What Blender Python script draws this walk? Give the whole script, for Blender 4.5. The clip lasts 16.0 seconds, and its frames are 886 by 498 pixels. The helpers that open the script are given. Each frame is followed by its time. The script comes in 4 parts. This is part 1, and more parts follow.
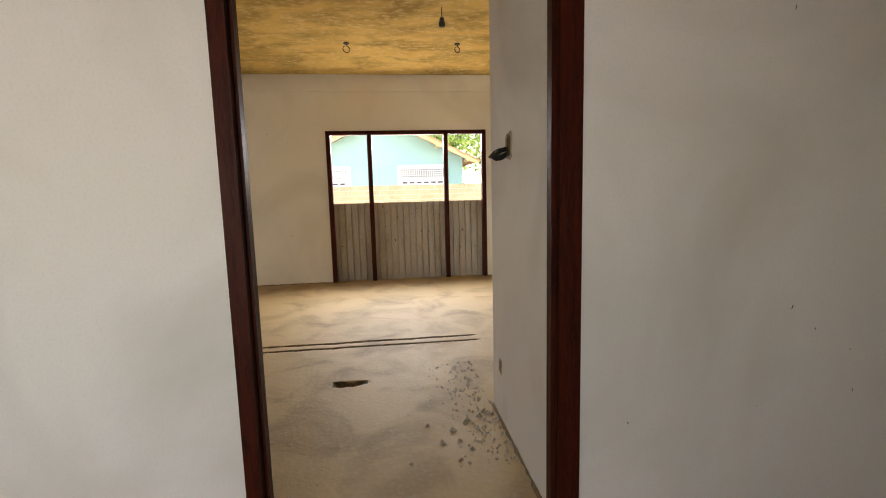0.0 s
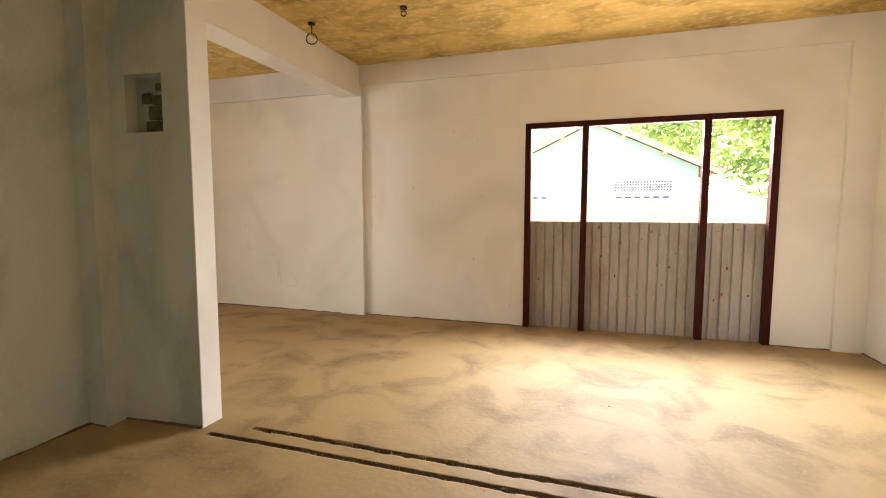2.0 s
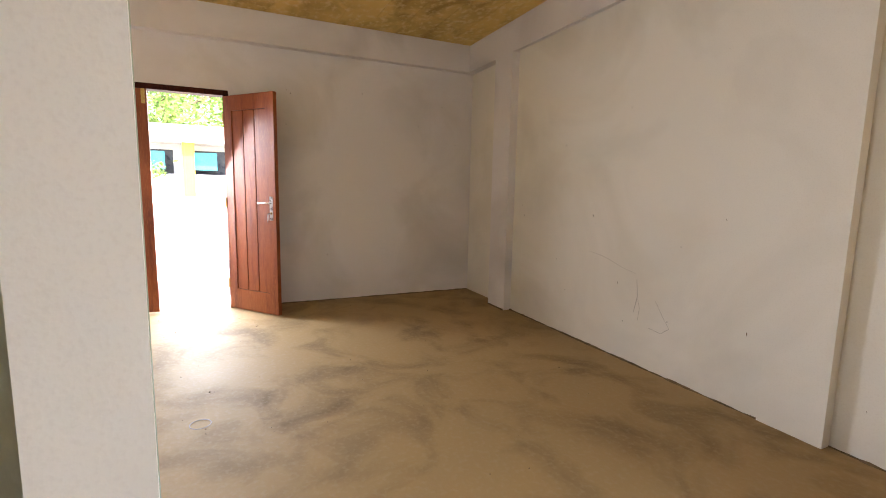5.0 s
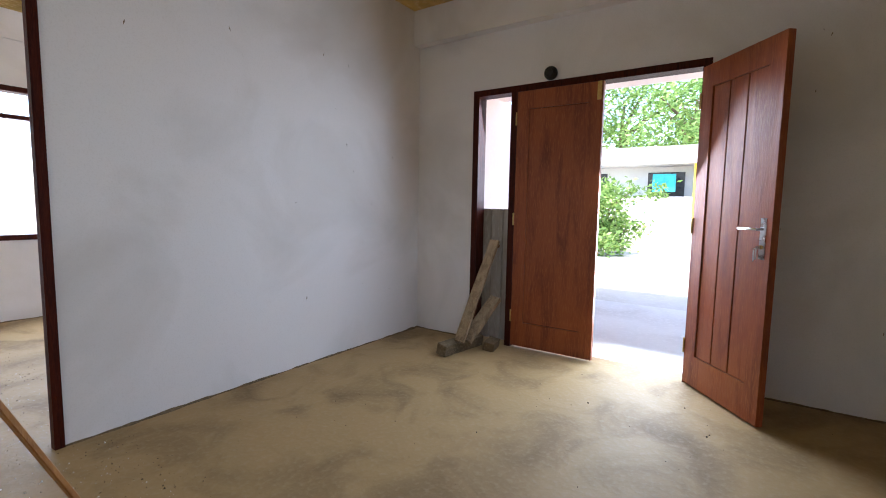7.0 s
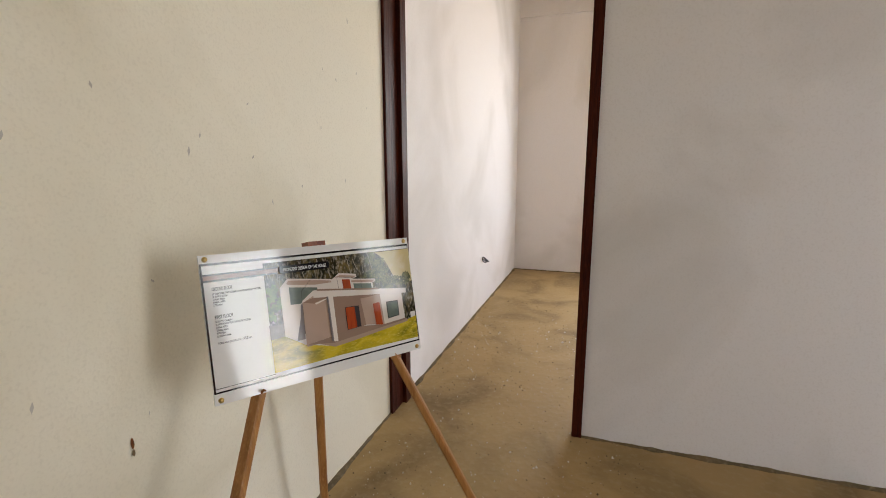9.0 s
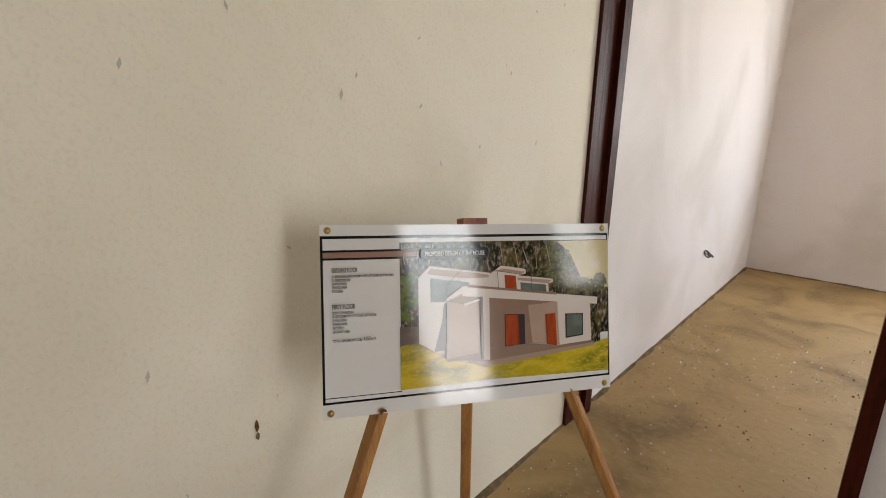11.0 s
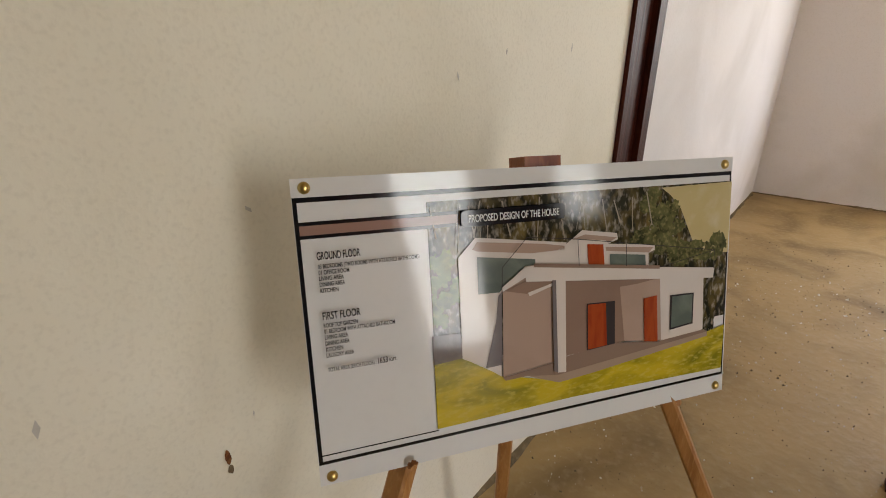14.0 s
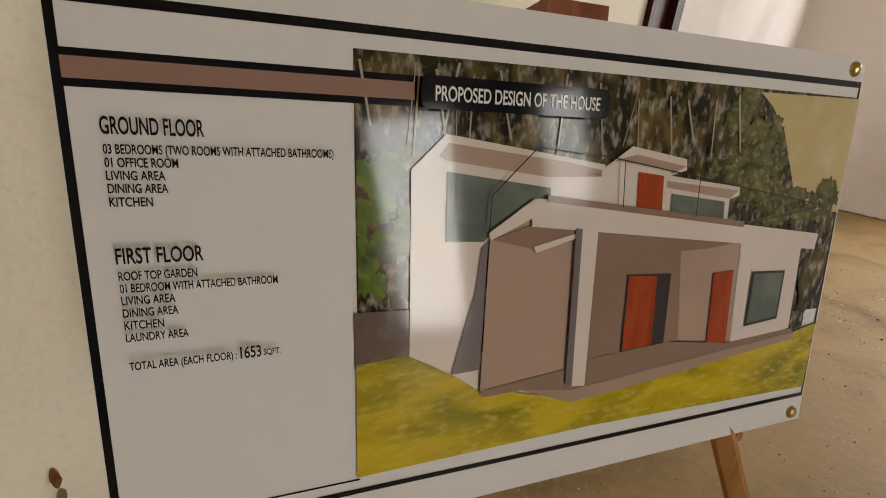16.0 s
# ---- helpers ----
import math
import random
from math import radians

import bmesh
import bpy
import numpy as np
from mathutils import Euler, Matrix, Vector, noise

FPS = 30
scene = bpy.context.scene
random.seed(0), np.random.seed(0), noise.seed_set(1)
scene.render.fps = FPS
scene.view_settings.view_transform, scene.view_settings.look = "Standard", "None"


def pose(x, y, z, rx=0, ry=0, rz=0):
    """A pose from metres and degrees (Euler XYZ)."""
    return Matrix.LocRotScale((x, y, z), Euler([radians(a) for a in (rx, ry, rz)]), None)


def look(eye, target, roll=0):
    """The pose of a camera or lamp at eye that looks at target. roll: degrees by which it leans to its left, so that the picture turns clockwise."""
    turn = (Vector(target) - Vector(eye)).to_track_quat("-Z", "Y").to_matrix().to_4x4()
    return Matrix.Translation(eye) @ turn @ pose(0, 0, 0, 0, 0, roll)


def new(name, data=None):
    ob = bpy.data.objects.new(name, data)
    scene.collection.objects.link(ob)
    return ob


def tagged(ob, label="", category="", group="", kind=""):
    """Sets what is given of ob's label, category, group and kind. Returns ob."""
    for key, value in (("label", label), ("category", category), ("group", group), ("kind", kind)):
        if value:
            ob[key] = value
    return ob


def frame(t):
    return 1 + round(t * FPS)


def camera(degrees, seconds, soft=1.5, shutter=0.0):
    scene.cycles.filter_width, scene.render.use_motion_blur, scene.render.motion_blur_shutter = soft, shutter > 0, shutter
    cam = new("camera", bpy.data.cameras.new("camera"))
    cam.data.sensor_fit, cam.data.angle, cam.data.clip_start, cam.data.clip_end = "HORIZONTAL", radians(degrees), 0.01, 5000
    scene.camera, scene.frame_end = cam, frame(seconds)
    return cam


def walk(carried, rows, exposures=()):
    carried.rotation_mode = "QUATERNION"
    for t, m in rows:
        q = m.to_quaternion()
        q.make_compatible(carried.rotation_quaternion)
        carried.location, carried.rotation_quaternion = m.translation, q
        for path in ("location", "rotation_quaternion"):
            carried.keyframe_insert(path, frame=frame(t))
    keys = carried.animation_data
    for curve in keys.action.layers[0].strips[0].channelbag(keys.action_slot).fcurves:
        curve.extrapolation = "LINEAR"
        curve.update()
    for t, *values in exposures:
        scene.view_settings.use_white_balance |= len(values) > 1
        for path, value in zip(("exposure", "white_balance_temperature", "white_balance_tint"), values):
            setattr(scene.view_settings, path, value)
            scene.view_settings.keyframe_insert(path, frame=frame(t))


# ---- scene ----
cam = camera(88.2, 16.0, 1.0)
PATH = [
    (0, (-0.399, 0.289, 1.242), (-0.17, 2.261, 0.998), -1.5),
    (0.5, (-0.415, 0.738, 1.228), (-0.36, 2.725, 1.002), -1.3),
    (1, (-0.403, 1.17, 1.221), (-0.533, 3.156, 1.017), -0.8),
    (1.1, (-0.399, 1.246, 1.218), (-0.565, 3.229, 1.023), -0.8),
    (1.5, (-0.448, 1.617, 1.219), (-0.817, 3.575, 1.042), -0.2),
    (2, (-0.571, 2.06, 1.236), (-1.18, 3.957, 1.068), 0.1),
    (2.5, (-0.66, 2.538, 1.246), (-1.484, 4.352, 1.079), -0.0),
    (3, (-0.885, 2.991, 1.236), (-1.86, 4.728, 1.053), -0.3),
    (3.2, (-0.918, 3.175, 1.224), (-1.974, 4.863, 1.033), -0.1),
    (5.3, (-2.196, 4.386, 1.219), (-4.095, 4.968, 0.993), 0.5),
    (5.5, (-2.35, 4.455, 1.188), (-4.299, 4.86, 0.992), 0.1),
    (6, (-2.743, 4.623, 1.153), (-4.737, 4.576, 1.004), 0.6),
    (6.5, (-3.161, 4.634, 1.191), (-5.066, 4.048, 1.024), 0.7),
    (7, (-3.538, 4.56, 1.169), (-5.181, 3.436, 0.979), 1.0),
    (7.5, (-3.883, 4.436, 1.201), (-5.035, 2.825, 0.919), 0.9),
    (8, (-4.038, 4.101, 1.138), (-4.623, 2.213, 0.831), 0.2),
    (8.5, (-4.206, 3.936, 1.139), (-4.097, 1.967, 0.801), 0.5),
    (9, (-4.258, 3.795, 1.135), (-3.622, 1.933, 0.779), -0.1),
    (9.5, (-4.222, 3.643, 1.142), (-3.135, 2.015, 0.73), -0.5),
    (10, (-4.206, 3.55, 1.134), (-2.806, 2.196, 0.682), 0.4),
    (10.2, (-4.196, 3.507, 1.11), (-2.792, 2.154, 0.664), 0.5),
    (12.3, (-3.9797, 3.4975, 1.0952), (-2.8158, 1.9949, 0.4736), 1.43),
    (12.5, (-3.9577, 3.4685, 1.0932), (-2.7918, 1.9799, 0.4416), 0.93),
    (13, (-3.9245, 3.388, 1.0693), (-2.7514, 1.9299, 0.3636), 0.14),
    (13.5, (-3.9128, 3.3582, 1.0601), (-2.7095, 1.9418, 0.3212), -0.42),
    (14, (-3.8998, 3.3534, 1.0623), (-2.6802, 1.9652, 0.2971), -0.46),
    (14.5, (-3.88, 3.3253, 1.0298), (-2.6534, 1.9578, 0.2388), -0.18),
    (15, (-3.8453, 3.2603, 0.9769), (-2.6544, 1.8757, 0.1617), 1.32),
    (15.5, (-3.8182, 3.2275, 0.9598), (-2.6715, 1.8216, 0.1181), 3.12),
    (16, (-3.8055, 3.2129, 0.9509), (-2.6718, 1.7901, 0.1201), 4.49),
]
EXPOSURES = [(0, 3.25, 8500, 16), (0.5, 3.35, 9400, 19), (0.9, 3.5, 9400, 19), (1.5, 3.95, 8800, 19), (3.2, 3.95, 7400, 20), (5.3, 3.7, 6900, 20), (6.0, 3.65, 6500, 20), (6.6, 2.95, 6200, 18), (7.2, 2.65, 5900, 14), (8.0, 3.1, 6900, 17), (9.0, 2.55, 7600, 16), (10.2, 2.55, 7600, 16), (12.3, 2.35, 7900, 17), (15.0, 2.4, 8000, 17), (16.0, 2.35, 8500, 18)]
walk(cam, [(t, look(eye, target, roll)) for t, eye, target, roll in PATH], EXPOSURES)

# ---- world and sun ----
world = bpy.data.worlds.new("sky")
scene.world = world
world.use_nodes = True
wn = world.node_tree.nodes
sky = wn.new("ShaderNodeTexSky")
sky.sky_type, sky.sun_disc = "NISHITA", False
sky.sun_elevation, sky.sun_rotation = radians(62), radians(90)
wn["Background"].inputs[1].default_value = 0.15
world.node_tree.links.new(sky.outputs[0], wn["Background"].inputs[0])
sun_data = bpy.data.lights.new("sun", "SUN")
sun_data.energy, sun_data.angle, sun_data.color = 2.2, radians(0.5), (1, 0.95, 0.88)
sun = new("sun", sun_data)
sun.matrix_world = look((20, 0, 37.6), (0, 0, 0))


def sky_lamp(name, size_x, size_y, power, m, colour=(1, 0.98, 0.95)):
    """Daylight that falls in through an opening."""
    la = bpy.data.lights.new(name, "AREA")
    la.shape, la.size, la.size_y, la.energy, la.color = "RECTANGLE", size_x, size_y, power, colour
    ob = new(name, la)
    ob.matrix_world = m
    return ob


sky_lamp("window_daylight", 2.2, 1.1, 43, look((-0.1, 7.9, 2.45), (-0.6, 4.9, 1.2)), (0.70, 0.83, 1))
sky_lamp("door_daylight", 0.62, 1.9, 8.5, look((-7.13, 3.9, 1.05), (-5.0, 3.8, 0.0)), (0.72, 0.86, 1))
sky_lamp("sidelight_daylight", 0.3, 0.85, 1.3, look((-7.13, 2.71, 1.6), (-5.0, 3.0, 1.0)), (0.72, 0.86, 1))
sky_lamp("bedroom_daylight", 2.0, 1.3, 15, look((-5.37, -1.32, 1.5), (-4.6, 1.2, 0.6)), (0.72, 0.86, 1))
sky_lamp("first_room_daylight", 0.6, 0.7, 3.6, look((-1.17, -1.15, 1.3), (-2.2, 1.5, 1.0)), (0.72, 0.88, 1))

# ---- materials ----


def material(name, colours, rough=0.8, scales=(3.0, 40.0), bump=0.3, spec=0.3, metal=0.0, stretch=(1, 1, 1), coat=0.0, local=False, amount=0.45, relief=0.01, speck=1.4, patch=(0.42, 0.68)):
    """Colours: base, patch, speck. Two scales of noise mix them; a third gives relief."""
    m = bpy.data.materials.new(name)
    m.use_nodes = True
    n, l = m.node_tree.nodes, m.node_tree.links
    b = n["Principled BSDF"]
    b.inputs["Specular IOR Level"].default_value = spec
    b.inputs["Metallic"].default_value = metal
    b.inputs["Coat Weight"].default_value = coat
    b.inputs["Coat Roughness"].default_value = 0.12
    if local:
        src = n.new("ShaderNodeTexCoord").outputs["Object"]
    else:
        src = n.new("ShaderNodeNewGeometry").outputs["Position"]
    mp = n.new("ShaderNodeMapping")
    mp.inputs["Scale"].default_value = stretch
    l.new(src, mp.inputs[0])

    def noise_node(scale, detail, lo, hi, distort=0.0):
        t = n.new("ShaderNodeTexNoise")
        t.inputs["Scale"].default_value, t.inputs["Detail"].default_value = scale, detail
        t.inputs["Distortion"].default_value = distort
        l.new(mp.outputs[0], t.inputs["Vector"])
        r = n.new("ShaderNodeMapRange")
        r.inputs[1].default_value, r.inputs[2].default_value = lo, hi
        l.new(t.outputs[0], r.inputs[0])
        return t.outputs[0], r.outputs[0]

    def mix(a, bcol, fac, k):
        x = n.new("ShaderNodeMix")
        x.data_type = "RGBA"
        sc = n.new("ShaderNodeMath")
        sc.operation = "MULTIPLY"
        sc.inputs[1].default_value = k
        l.new(fac, sc.inputs[0])
        l.new(sc.outputs[0], x.inputs[0])
        for value, socket in ((a, x.inputs[6]), (bcol, x.inputs[7])):
            if isinstance(value, tuple):
                socket.default_value = (*value, 1)
            else:
                l.new(value, socket)
        return x.outputs[2]

    big_raw, big = noise_node(scales[0], 7, patch[0], patch[1], 0.8)
    fine_raw, fine = noise_node(scales[1], 6, 0.5, 0.72)
    col = mix(colours[0], colours[1], big, amount * 2)
    col = mix(col, colours[2], fine, amount * speck)
    l.new(col, b.inputs["Base Color"])
    rr = n.new("ShaderNodeMapRange")
    rr.inputs[3].default_value, rr.inputs[4].default_value = max(rough - 0.12, 0.03), min(rough + 0.12, 1)
    l.new(big_raw, rr.inputs[0])
    l.new(rr.outputs[0], b.inputs["Roughness"])
    if bump:
        add = n.new("ShaderNodeMath")
        add.operation = "MULTIPLY_ADD"
        add.inputs[1].default_value = 0.35
        l.new(fine_raw, add.inputs[0])
        l.new(big_raw, add.inputs[2])
        bp = n.new("ShaderNodeBump")
        bp.inputs["Strength"].default_value, bp.inputs["Distance"].default_value = bump, relief
        l.new(add.outputs[0], bp.inputs["Height"])
        l.new(bp.outputs[0], b.inputs["Normal"])
    return m


plaster = material("plaster", ((0.83, 0.79, 0.71), (0.62, 0.57, 0.48), (0.64, 0.58, 0.5)), 0.75, (0.9, 130), 0.22, amount=0.4, relief=0.005, patch=(0.47, 0.76), speck=0.5)
plaster_cream = material("plaster_cream", ((0.80, 0.74, 0.61), (0.58, 0.51, 0.37), (0.50, 0.44, 0.33)), 0.7, (1.1, 170), 0.22, amount=0.42, relief=0.005, patch=(0.47, 0.76), speck=0.5)
plaster_white = material("plaster_white", ((0.81, 0.775, 0.775), (0.58, 0.54, 0.51), (0.58, 0.53, 0.5)), 0.75, (1.0, 130), 0.22, amount=0.42, relief=0.005, patch=(0.47, 0.76), speck=0.5)
cement_grey = material("cement_grey", ((0.57, 0.60, 0.48), (0.36, 0.40, 0.30), (0.70, 0.71, 0.63)), 0.85, (1.9, 60), 0.4, amount=0.46, stretch=(1.2, 1.2, 0.6), patch=(0.44, 0.70), speck=0.6)
screed = material("cement_screed", ((0.37, 0.243, 0.106), (0.18, 0.112, 0.046), (0.44, 0.34, 0.21)), 0.66, (2.4, 36), 0.55, spec=0.35, amount=0.45, relief=0.010, speck=0.6, patch=(0.46, 0.72))
slab = material("stained_slab", ((0.76, 0.53, 0.18), (0.42, 0.27, 0.08), (0.84, 0.68, 0.36)), 0.9, (1.9, 14), 0.5, amount=0.5, stretch=(1, 1.5, 1))
# serves loose dirt and chips, and painted shade in grooves and box holes
dark_brown = material("dark_brown", ((0.16, 0.11, 0.06), (0.09, 0.07, 0.04), (0.28, 0.21, 0.13)), 0.95, (9, 60), 0.8)
rubble_mat = material("rubble", ((0.42, 0.36, 0.28), (0.25, 0.2, 0.14), (0.75, 0.7, 0.62)), 0.9, (14, 70), 0.5)
wood_dark = material("dark_varnished_wood", ((0.055, 0.009, 0.004), (0.022, 0.004, 0.003), (0.09, 0.017, 0.008)), 0.5, (9, 60), 0.2, spec=0.12, stretch=(6, 6, 0.5))
wood_door = material("red_brown_door_wood", ((0.30, 0.075, 0.022), (0.16, 0.03, 0.012), (0.40, 0.13, 0.04)), 0.4, (3.2, 34), 0.25, spec=0.4, stretch=(4, 4, 0.5))
wood_easel = material("easel_wood", ((0.42, 0.19, 0.06), (0.30, 0.12, 0.035), (0.52, 0.27, 0.1)), 0.45, (9, 60), 0.25, spec=0.4, stretch=(5, 5, 0.6))
wood_old = material("weathered_timber", ((0.30, 0.21, 0.12), (0.17, 0.11, 0.06), (0.42, 0.32, 0.2)), 0.85, (8, 55), 0.6, stretch=(3, 3, 0.8))
zinc = material("weathered_zinc", ((0.42, 0.385, 0.34), (0.30, 0.26, 0.21), (0.52, 0.48, 0.43)), 0.55, (2.2, 30), 0.2, spec=0.5, metal=0.25, stretch=(2.2, 2.2, 0.5))
rust = material("rust", ((0.20, 0.07, 0.02), (0.10, 0.03, 0.01), (0.3, 0.13, 0.04)), 0.9, (40, 160), 0.4)
black_plastic = material("black_plastic", ((0.018, 0.018, 0.018), (0.03, 0.03, 0.03), (0.01, 0.01, 0.01)), 0.45, (20, 90), 0.1)
steel = material("brushed_steel", ((0.62, 0.6, 0.57), (0.5, 0.48, 0.45), (0.7, 0.68, 0.65)), 0.28, (20, 160), 0.05, metal=1.0)
brass = material("brass", ((0.62, 0.44, 0.16), (0.48, 0.32, 0.1), (0.7, 0.55, 0.25)), 0.35, (20, 160), 0.05, metal=1.0)
# greenish dirty block, with the recess's shade mixed into its colour
brick_mat = material("dirty_shaded_block", ((0.13, 0.13, 0.065), (0.06, 0.06, 0.03), (0.22, 0.21, 0.12)), 0.9, (12, 60), 0.7)
aqua = material("aqua_wall", ((0.21, 0.35, 0.33), (0.19, 0.32, 0.30), (0.23, 0.365, 0.345)), 0.85, (0.8, 14), 0.1, amount=0.25)
white_paint = material("white_paint", ((0.6, 0.6, 0.58), (0.52, 0.52, 0.5), (0.48, 0.48, 0.46)), 0.7, (2, 30), 0.1, amount=0.25)
pink_paint = material("pale_pink_wall", ((0.78, 0.64, 0.58), (0.7, 0.56, 0.5), (0.82, 0.7, 0.65)), 0.8, (1, 20), 0.15, amount=0.25)
yellow_paint = material("yellow_paint", ((0.78, 0.50, 0.06), (0.7, 0.43, 0.05), (0.8, 0.56, 0.1)), 0.7, (2, 30), 0.1, amount=0.25)
teal_paint = material("teal_cloth", ((0.04, 0.32, 0.36), (0.03, 0.25, 0.3), (0.08, 0.4, 0.42)), 0.8, (4, 30), 0.1)
# near-black for the unlit rooms behind the outdoor openings, painted on flat panels
dark_rooms = material("dark_interior", ((0.03, 0.03, 0.035), (0.05, 0.05, 0.05), (0.02, 0.02, 0.02)), 0.3, (4, 30), 0)
tile_roof = material("clay_tile", ((0.42, 0.22, 0.13), (0.3, 0.15, 0.09), (0.5, 0.32, 0.2)), 0.85, (2, 25), 0.4)
fascia_wood = material("fascia_wood", ((0.52, 0.38, 0.2), (0.4, 0.28, 0.14), (0.6, 0.48, 0.3)), 0.75, (3, 40), 0.2)
block_wall = material("garden_block", ((0.30, 0.235, 0.15), (0.22, 0.17, 0.10), (0.36, 0.29, 0.2)), 0.9, (3, 30), 0.4)
mortar = material("mortar", ((0.5, 0.46, 0.4), (0.42, 0.38, 0.32), (0.56, 0.53, 0.48)), 0.95, (6, 50), 0.4)
earth = material("sandy_earth", ((0.56, 0.50, 0.40), (0.46, 0.40, 0.30), (0.62, 0.57, 0.48)), 0.95, (0.7, 18), 0.5)
pale_cement = material("pale_cement", ((0.66, 0.62, 0.55), (0.54, 0.49, 0.42), (0.72, 0.68, 0.62)), 0.85, (1.2, 26), 0.4)
bark = material("bark", ((0.16, 0.11, 0.07), (0.1, 0.07, 0.04), (0.22, 0.17, 0.11)), 0.95, (6, 50), 0.6)


def leaf_material(name, a, b2):
    m = bpy.data.materials.new(name)
    m.use_nodes = True
    n, l = m.node_tree.nodes, m.node_tree.links
    g = n.new("ShaderNodeNewGeometry")
    x = n.new("ShaderNodeMix")
    x.data_type = "RGBA"
    x.inputs[6].default_value, x.inputs[7].default_value = (*a, 1), (*b2, 1)
    l.new(g.outputs["Random Per Island"], x.inputs[0])
    p = n["Principled BSDF"]
    l.new(x.outputs[2], p.inputs["Base Color"])
    p.inputs["Roughness"].default_value = 0.55
    t = n.new("ShaderNodeBsdfTranslucent")
    l.new(x.outputs[2], t.inputs[0])
    s = n.new("ShaderNodeMixShader")
    s.inputs[0].default_value = 0.35
    l.new(p.outputs[0], s.inputs[1])
    l.new(t.outputs[0], s.inputs[2])
    l.new(s.outputs[0], n["Material Output"].inputs[0])
    return m


leaf_mat = leaf_material("leaves", (0.09, 0.18, 0.03), (0.28, 0.40, 0.10))

# ---- mesh helpers ----


def box(bm, x0, y0, z0, x1, y1, z1, m=None):
    vs = [bm.verts.new((x, y, z)) for z in (z0, z1) for x, y in ((x0, y0), (x1, y0), (x1, y1), (x0, y1))]
    for f in ((3, 2, 1, 0), (4, 5, 6, 7), (0, 1, 5, 4), (1, 2, 6, 5), (2, 3, 7, 6), (3, 0, 4, 7)):
        bm.faces.new([vs[i] for i in f])
    if m:
        bmesh.ops.transform(bm, matrix=m, verts=vs)
    return vs


def bar(bm, a, b, w, d, turn=0.0):
    """A squared stick from a to b."""
    a, b = Vector(a), Vector(b)
    q = (b - a).to_track_quat("Z", "Y").to_matrix().to_4x4()
    box(bm, -w / 2, -d / 2, 0, w / 2, d / 2, (b - a).length, Matrix.Translation(a) @ q @ pose(0, 0, 0, 0, 0, turn))


def tube(bm, points, r, sides=8, ends=True):
    rings = []
    for i, p in enumerate(points):
        p = Vector(p)
        way = Vector(points[min(i + 1, len(points) - 1)]) - Vector(points[max(i - 1, 0)])
        q = way.to_track_quat("Z", "Y")
        rr = r[i] if isinstance(r, (list, tuple)) else r
        rings.append([bm.verts.new(p + q @ Vector((rr * math.cos(k * math.tau / sides), rr * math.sin(k * math.tau / sides), 0))) for k in range(sides)])
    for a, b in zip(rings, rings[1:]):
        for k in range(sides):
            bm.faces.new((a[k], a[(k + 1) % sides], b[(k + 1) % sides], b[k]))
    if ends:
        bm.faces.new(rings[0][::-1])
        bm.faces.new(rings[-1])


def soften(bm, width, segments=2):
    bmesh.ops.bevel(bm, geom=[e for e in bm.edges if len(e.link_faces) == 2 and e.calc_face_angle(0) > 0.5], offset=width, segments=segments, affect="EDGES")


def mesh_of(name, bm, mat, smooth=False):
    me = bpy.data.meshes.new(name)
    bm.normal_update()
    bm.to_mesh(me)
    bm.free()
    me.materials.append(mat)
    if smooth:
        me.polygons.foreach_set("use_smooth", [True] * len(me.polygons))
    return me


def part(name, bm, mat, parent=None, label="", smooth=False):
    ob = new(name, mesh_of(name, bm, mat, smooth))
    if parent:
        ob.parent = parent
    if label:
        ob["label"] = label
    return ob


def thing(name, label, category, at=(0, 0, 0), group=""):
    ob = new(name)
    ob.empty_display_size = 0.1
    ob.matrix_world = Matrix.Translation(at) if not isinstance(at, Matrix) else at
    return tagged(ob, label, category, group)


def structure(name, boxes, mat, label, category, bevel=0.0):
    bm = bmesh.new()
    for b in boxes:
        box(bm, *b)
    if bevel:
        soften(bm, bevel)
    return tagged(part(name, bm, mat), label, category, kind="structure")


# ---- the large structure ----
TOP, XW, YN, XE = 2.88, -6.967, 6.912, 1.72
DX0, DX1 = 2.513, 4.262          # front door opening along y
WX0, WX1, HEAD = -1.23, 1.03, 2.13
BW = -3.39                        # face of the wall behind the easel
YS = 1.925                        # living room's south wall face
BS = -1.22                        # bedroom's south wall face
SD = 1.585                         # face of the wall with the first doorway
SX0, SX1 = -0.842, 0.165

structure("wall_north", [(XW - 0.15, YN, -0.1, WX0, YN + 0.15, TOP), (WX1, YN, -0.1, XE + 0.15, YN + 0.15, TOP), (WX0, YN, HEAD, WX1, YN + 0.15, TOP)], plaster, "off-white plastered wall with scuffs and small scratches", "wall")
structure("wall_west", [(XW - 0.15, BS - 0.15, -0.1, XW, DX0, TOP), (XW - 0.15, DX1, -0.1, XW, YN - 0.001, TOP), (XW - 0.15, DX0, HEAD, XW, DX1, TOP)], plaster_white, "white plastered wall round the front door", "wall")
structure("wall_hall_east", [(XE, 2.79, -0.1, XE + 0.15, YN - 0.001, TOP)], plaster, "pale plastered side wall of the hall", "wall")
structure("wall_spur", [(0.17, SD + 0.09, -0.1, 0.30, 2.79, TOP), (0.30, 2.66, -0.1, XE + 0.15, 2.788, TOP)], plaster_white, "grey-white plastered wall beside the first doorway", "wall", 0.006)
structure("wall_first_door", [(-3.28, SD, -0.1, SX0, SD + 0.09, TOP), (SX1, SD, -0.1, 2.6, SD + 0.089, TOP), (SX0, SD, 2.11, SX1, SD + 0.09, TOP)], plaster_white, "smooth grey-white wall with faint water stains", "wall")
